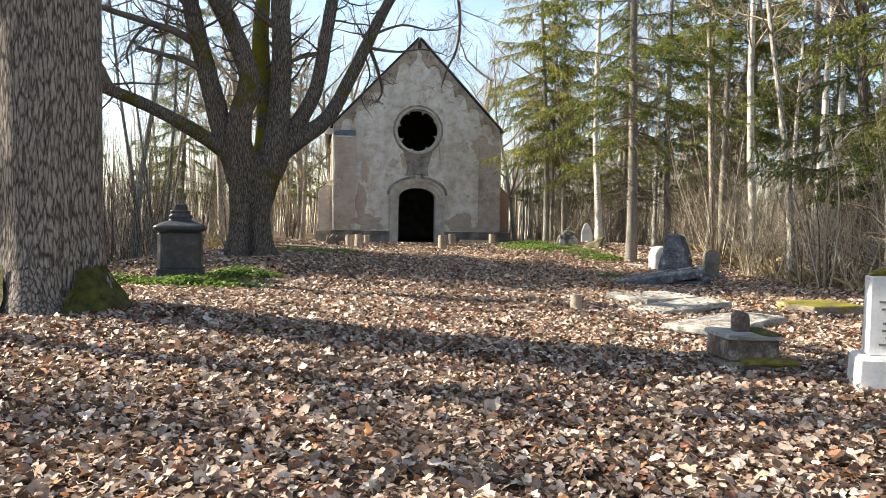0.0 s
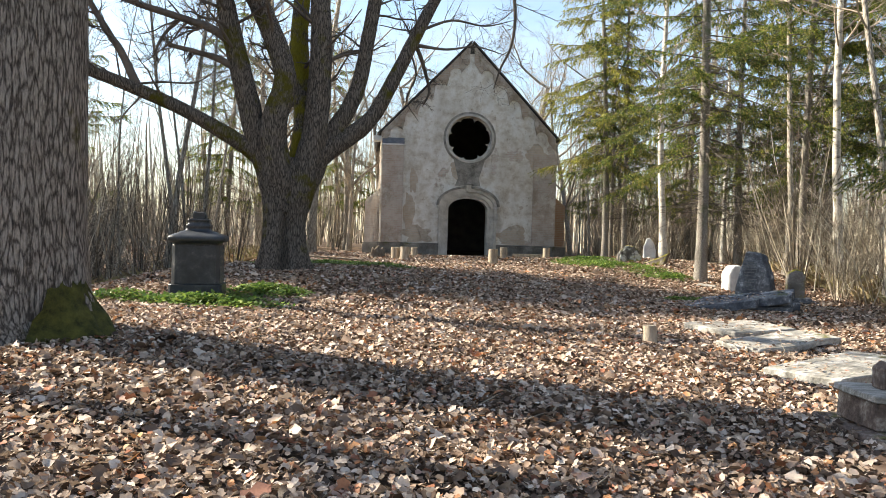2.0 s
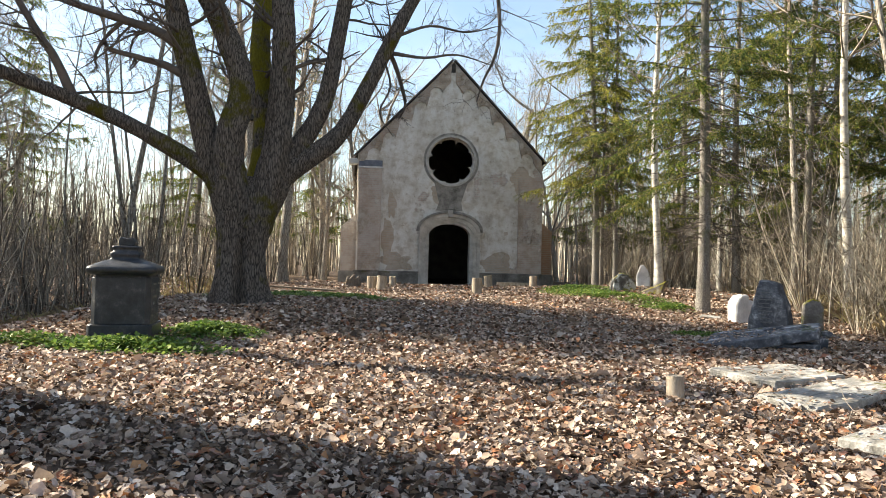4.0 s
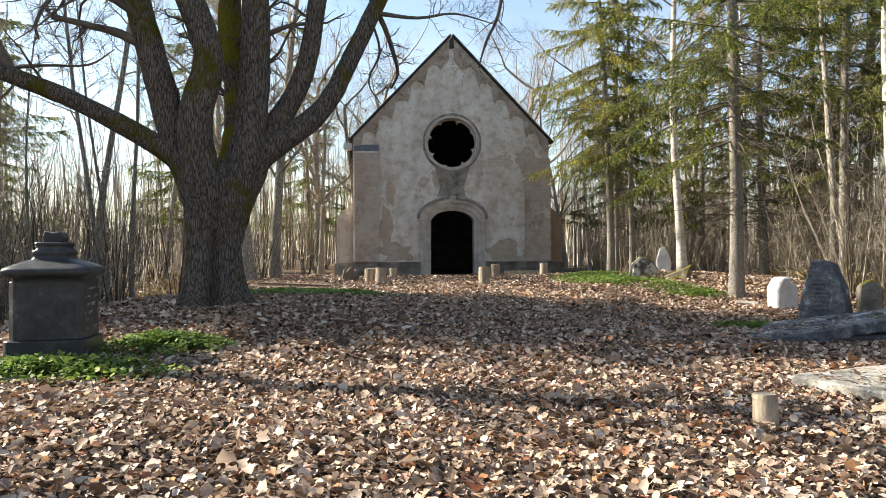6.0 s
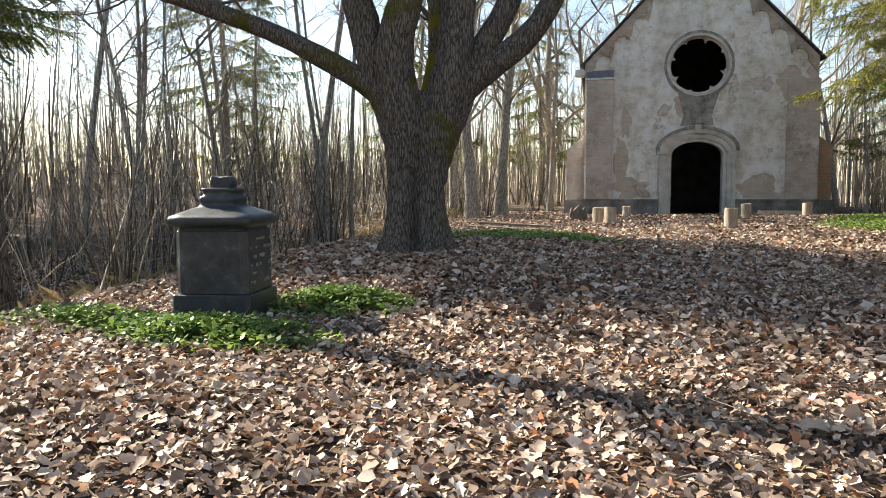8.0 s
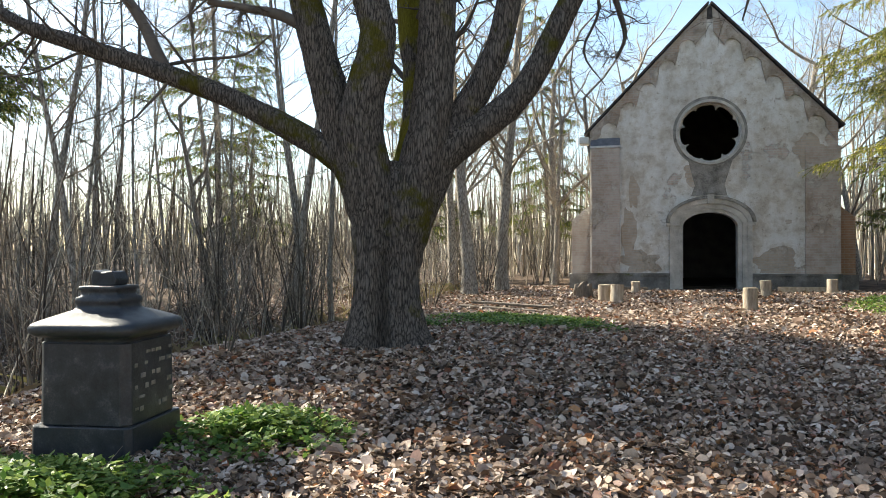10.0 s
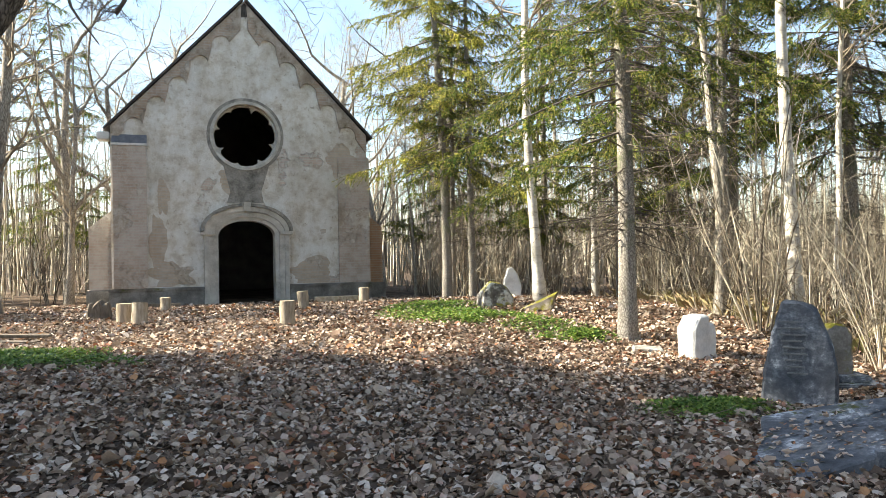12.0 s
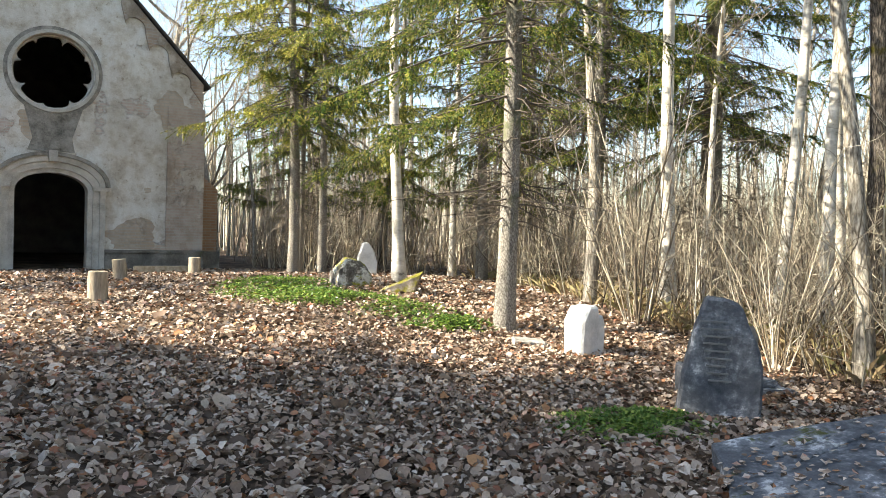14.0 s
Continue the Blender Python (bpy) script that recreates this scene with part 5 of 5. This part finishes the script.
for i, (x, y, h, r, ln) in enumerate(((0.06, 27.6, 0.56, 0.16, 2), (0.5, 32.1, 0.52, 0.15, -3), (2.28, 33.8, 0.5, 0.15, 2), (-3.54, 29.8, 0.52, 0.17, 0), (-3.17, 29.45, 0.54, 0.17, -2),
                                     (-3.3, 34.1, 0.45, 0.14, 0), (2.08, 11.6, 0.3, 0.09, 4))):
    log_seat("log_seat", x, y, h, r, 70 + i, ln)
headstone("tree_stump", -4.47, 31.6, 0, [(-0.3, -0.1), (0.3, -0.1), (0.26, 0.2), (0.22, 0.5), (0.1, 0.42), (0.02, 0.56), (-0.12, 0.4), (-0.2, 0.52), (-0.28, 0.2)], 0.45, M_TIMBER, "rotten jagged tree stump", 41, 0.05)["category"] = "stump"


def plank(name, x, y, turn, length, width, thick, lift, label, mat_=None, tilt=0):
    t = tagged(_at(new(name), on_ground(x, y, turn, 0) @ pose(0, 0, lift, 0, tilt, 0)), label, "plank", "loose planks")
    part("board", box(-length / 2, length / 2, -width / 2, width / 2, 0, thick, 0.012), mat_ or M_TIMBER, t)
    return t


def lying_log(x, y, turn, length, r):
    t = tagged(_at(new("fallen_log"), on_ground(x, y, turn, 0.05)), "short brown sawn log lying beside the oak", "log")
    g = Geo()
    g.tube([(k * length, 0, r) for k in (-0.5, -0.2, 0.2, 0.5)], [r * 0.98, r * 1.03, r, r * 0.97], 18, 0.04, np.random.default_rng(4))
    g.obj("bark", M_STUMP, t)
    e = Geo()
    for k in (-1, 1):
        e.tube([(k * (length * 0.5 - 0.03), 0, r), (k * (length * 0.5 + 0.006), 0, r)], [r * 0.93, r * 0.92], 18, 0.001, np.random.default_rng(5), True)
    e.obj("sawn_end", M_LOGEND, t, False, "sawn end")
    return t


lying_log(-6.15, 9.0, 62, 0.7, 0.24)
plank("bench_log", 1.55, 34.9, 8, 1.35, 0.28, 0.18, 0.02, "split log lying as a low bench", M_LOGEND)
plank("plank", -5.4, 26.4, -14, 2.3, 0.3, 0.06, 0.03, "old grey board lying in the leaves", tilt=1)
plank("plank", -5.2, 26.7, -4, 2.0, 0.26, 0.05, 0.1, "old grey board lying on another", tilt=2)
plank("plank", -5.5, 24.3, 12, 1.0, 0.45, 0.08, 0.01, "short weathered slab of wood", tilt=0)
plank("plank", 3.3, 35.4, 6, 1.4, 0.22, 0.05, 0.02, "pale board lying before the chapel", M_LOGEND)
plank("plank", -3.9, 35.6, 4, 1.6, 0.22, 0.12, 0.02, "dark board lying against the plinth")


# ---------------------------------------------------------------- ground cover
def patch(name, spots, n, seed, label, size=0.05, tall=0.14):
    """Low leafy plants: stalked leaves spread over soft-edged patches."""
    r = np.random.default_rng(seed)
    g = Geo()
    for cx, cy, sx, sy, turn, share in spots:
        for _ in range(int(n * share)):
            u, v = r.normal(0, 0.5, 2)
            if u * u + v * v > 1.3 or noise.noise((u * 2.2 + cx, v * 2.2 + cy, seed)) < -0.22:
                continue
            c, s = math.cos(turn), math.sin(turn)
            x, y = cx + u * sx * c - v * sy * s, cy + u * sx * s + v * sy * c
            z = height(x, y) + r.uniform(0.02, tall) * (1.2 - 0.7 * (u * u + v * v))
            d = np.array([r.normal(), r.normal(), r.uniform(-0.3, 0.7)])
            d /= np.linalg.norm(d)
            w = np.cross(d, (r.normal() * 0.3, r.normal() * 0.3, 1))
            w /= np.linalg.norm(w) + 1e-9
            L, Wd = size * r.uniform(0.6, 1.3), size * 0.4
            p = np.array([x, y, z])
            g.poly([p, p + d * L * 0.5 + w * Wd, p + d * L, p + d * L * 0.5 - w * Wd])
    return tagged(g.obj(name, M_GREEN, None, False), label, "plants", kind="stuff")


patch("ground_cover", [(-4.15, 12.95, 1.15, 0.6, 0.1, 0.5), (-3.75, 14.6, 0.8, 0.7, 0.2, 0.33), (-5.6, 13.0, 1.2, 0.4, 0, 0.17)], 10500, 1, "fresh green plants in the leaves beside the monument", 0.066, 0.17)
patch("ground_cover", [(-4.3, 23.4, 1.8, 1.5, 0.1, 0.6), (-3.0, 22.6, 1.2, 0.8, 0, 0.2), (-5.6, 21.5, 0.8, 0.7, 0, 0.2)], 14000, 2, "green carpet of plants behind the big tree", 0.06)
patch("ground_cover", [(3.9, 26.6, 2.2, 1.0, -0.75, 0.55), (3.3, 28.6, 1.3, 1.2, 0, 0.3), (5.2, 24.4, 0.8, 0.5, 0, 0.15)], 14000, 3, "sunlit green plants under the spruces", 0.06)
patch("ground_cover", [(4.75, 19.25, 0.95, 0.6, 0.2, 1.0)], 7500, 4, "green plants at the foot of the standing stone", 0.045, 0.1)


def litter(n, seed, region, size, plain=False):
    """Curled dead leaves strewn over the ground: each a lobed, folded blade."""
    r = np.random.default_rng(seed)
    x0, x1, y0, y1 = region
    x, y = r.uniform(x0, x1, n), r.uniform(y0, y1, n)
    keep = np.array([math.hypot(a + 4.68, b - 19.05) > 0.72 and math.hypot(a + 4.72, b - 9.3) > 0.8 and not (-6 < a < 4.2 and b > 36.4 + 0.16 * a)
                     and not (-5.24 < a < -4.2 and 13.48 < b < 14.52) for a, b in zip(x, y)])
    x, y = x[keep], y[keep]
    n = len(x)
    z = np.array([height(a, b) for a, b in zip(x, y)]) + r.uniform(0.004, 0.065, n)
    L = size * r.lognormal(-0.03, 0.32, n)
    Wd = L * r.uniform(0.3, 0.48, n)
    yaw, pit, rol = r.uniform(0, 6.283, n), r.normal(0, 0.45, n), r.normal(0, 0.52, n)
    fold, curl = r.uniform(0.05, 0.55, n), r.normal(0.1, 0.32, n)
    # blade outline: stalk end, notch, shoulders, tip on each side of the midrib
    mid = np.stack([np.stack([t * L, 0 * L, curl * L * (t * (1 - t)) * 1.2], 1) for t in (0.0, 0.5, 1.0)], 1)
    def side(s):
        return np.stack([np.stack([t * L, s * k * Wd, fold * k * Wd + curl * L * t * (1 - t)], 1) for t, k in ((0.22, 0.75), (0.5, 0.55), (0.72, 1.0), (0.92, 0.35))], 1)
    P = np.concatenate([mid, side(1), side(-1)], 1)
    cy, sy, cp, sp, cr, sr = np.cos(yaw), np.sin(yaw), np.cos(pit), np.sin(pit), np.cos(rol), np.sin(rol)
    X, Y, Z = P[..., 0] - 0.5 * L[:, None], P[..., 1], P[..., 2]
    Y, Z = Y * cr[:, None] - Z * sr[:, None], Y * sr[:, None] + Z * cr[:, None]
    X, Z = X * cp[:, None] - Z * sp[:, None], X * sp[:, None] + Z * cp[:, None]
    X, Y = X * cy[:, None] - Y * sy[:, None], X * sy[:, None] + Y * cy[:, None]
    V = np.stack([X + x[:, None], Y + y[:, None], Z + z[:, None]], -1).reshape(-1, 3)
    q = np.array([[0, 3, 4, 1], [1, 4, 5, 2], [0, 1, 8, 7], [1, 2, 9, 8]])
    tri = np.array([[5, 6, 2], [2, 10, 9]])
    if plain:
        V = V.reshape(n, 11, 3)[:, (0, 2, 3, 5, 7, 9)].reshape(-1, 3)
        q = np.array([[0, 2, 3, 1], [0, 1, 5, 4]])
        tri = np.zeros((0, 3), int)
    base = (np.arange(n) * (6 if plain else 11))[:, None, None]
    quads, tris = (base + q).reshape(-1, 4), (base + tri).reshape(-1, 3)
    me = bpy.data.meshes.new("leaf_litter")
    me.vertices.add(len(V))
    me.vertices.foreach_set("co", V.ravel())
    loops = np.concatenate([quads.ravel(), tris.ravel()])
    me.loops.add(len(loops))
    me.loops.foreach_set("vertex_index", loops)
    me.polygons.add(len(quads) + len(tris))
    me.polygons.foreach_set("loop_start", np.concatenate([np.arange(len(quads)) * 4, len(quads) * 4 + np.arange(len(tris)) * 3]))
    me.materials.append(M_LEAF)
    me.update(calc_edges=True)
    return tagged(new("leaf_litter", me), "thick carpet of dry brown fallen leaves", "fallen leaves", kind="stuff")


litter(64000, 1, (-7, 5.5, 0.5, 14), 0.062)
litter(70000, 4, (-7, 5.5, 0.5, 14), 0.05, True)
litter(14000, 7, (5.5, 9, 5, 14), 0.06, True)
litter(8000, 8, (-9.5, -7, 5, 14), 0.06, True)
litter(95000, 2, (-8.5, 8.5, 14, 24), 0.062, True)
litter(62000, 3, (-9, 12, 24, 37), 0.068, True)
litter(26000, 5, (-17, -8, 8, 34), 0.07, True)
litter(22000, 6, (8.5, 17, 13, 34), 0.07, True)


def strewn(on, n, seed, length, width, top, size=0.06):
    """Leaves blown on to a slab, thicker towards one end."""
    r = np.random.default_rng(seed)
    g = Geo()
    for _ in range(n):
        x, y = length * (r.beta(1.0, 1.7) - 0.5), width * (r.uniform(0, 1) - 0.5)
        a = r.uniform(0, 6.283)
        d, w = np.array([math.cos(a), math.sin(a), r.normal(0, 0.2)]), np.array([-math.sin(a), math.cos(a), r.normal(0, 0.25)])
        L, p = size * r.uniform(0.6, 1.3), np.array([x, y, top + r.uniform(0.012, 0.03)])
        m = p + d * L + np.array([0, 0, r.uniform(-0.008, 0.012)])
        g.poly([p, p + d * L * 0.55 + w * L * 0.38, m])
        g.poly([p, m, p + d * L * 0.5 - w * L * 0.36])
    ob = g.obj("leaf_litter", M_LEAF, None, False)
    ob.matrix_world = on
    return tagged(ob, "dry leaves blown on to a grave slab", "fallen leaves", kind="stuff")


strewn(ds.matrix_world.copy(), 240, 1, 2.0, 1.0, 0.155)
for k, o in enumerate([o for o in scene.objects if o.name.startswith("grave_slab")]):
    strewn(o.matrix_world.copy(), 90, 10 + k, 1.9 if k < 2 else 1.2, 0.8, 0.1)
sticks = Geo()
rng = np.random.default_rng(9)
for _ in range(420):
    x, y = rng.uniform(-7, 8), rng.uniform(1, 34)
    a = rng.uniform(0, 6.283)
    ln = wander(rng, (x, y, height(x, y) + 0.035), (math.cos(a), math.sin(a), 0.02), rng.uniform(0.15, 0.8), 4, 0.15)
    sticks.tube(ln, taper(rng.uniform(0.003, 0.008), 0.002, 5), 4)
tagged(sticks.obj("fallen_twigs", M_TWIG), "thin dry twigs among the leaves", "twigs", kind="stuff")
# dry grass along the wood's edge
grass = Geo()
for _ in range(5500):
    if rng.random() < 0.6:
        y = rng.uniform(14, 33)
        x = 7.6 + 0.06 * y + abs(rng.normal(0, 1.7))
    else:
        y = rng.uniform(8, 34)
        x = -7.6 - 0.03 * y - abs(rng.normal(0, 1.5))
    h = rng.uniform(0.12, 0.45)
    p = np.array([x, y, height(x, y) - 0.02])
    d = np.array([rng.normal(0, 0.4), rng.normal(0, 0.4), 1.0]) * h
    w = np.array([rng.normal(), rng.normal(), 0])
    w *= 0.006 / (np.linalg.norm(w) + 1e-9)
    grass.poly([p - w, p + w, p + d * 0.6 + w * 0.6, p + d + np.array([d[0], d[1], -0.2 * h]) * 0.5])
tagged(grass.obj("dry_grass", M_DRYGRASS, None, False), "tufts of dry grass at the wood's edge", "grass", kind="stuff")

# the patterns that the copies were taken from are not part of the place
for o in (spruce_a, spruce_e, spruce_f, spruce_b, spruce_c, birch_a, birch_b, *thin, mid_tree, dark_tree, spread_a, spread_b, *shrubs):
    for k in (*o.children_recursive, o):
        bpy.data.objects.remove(k)
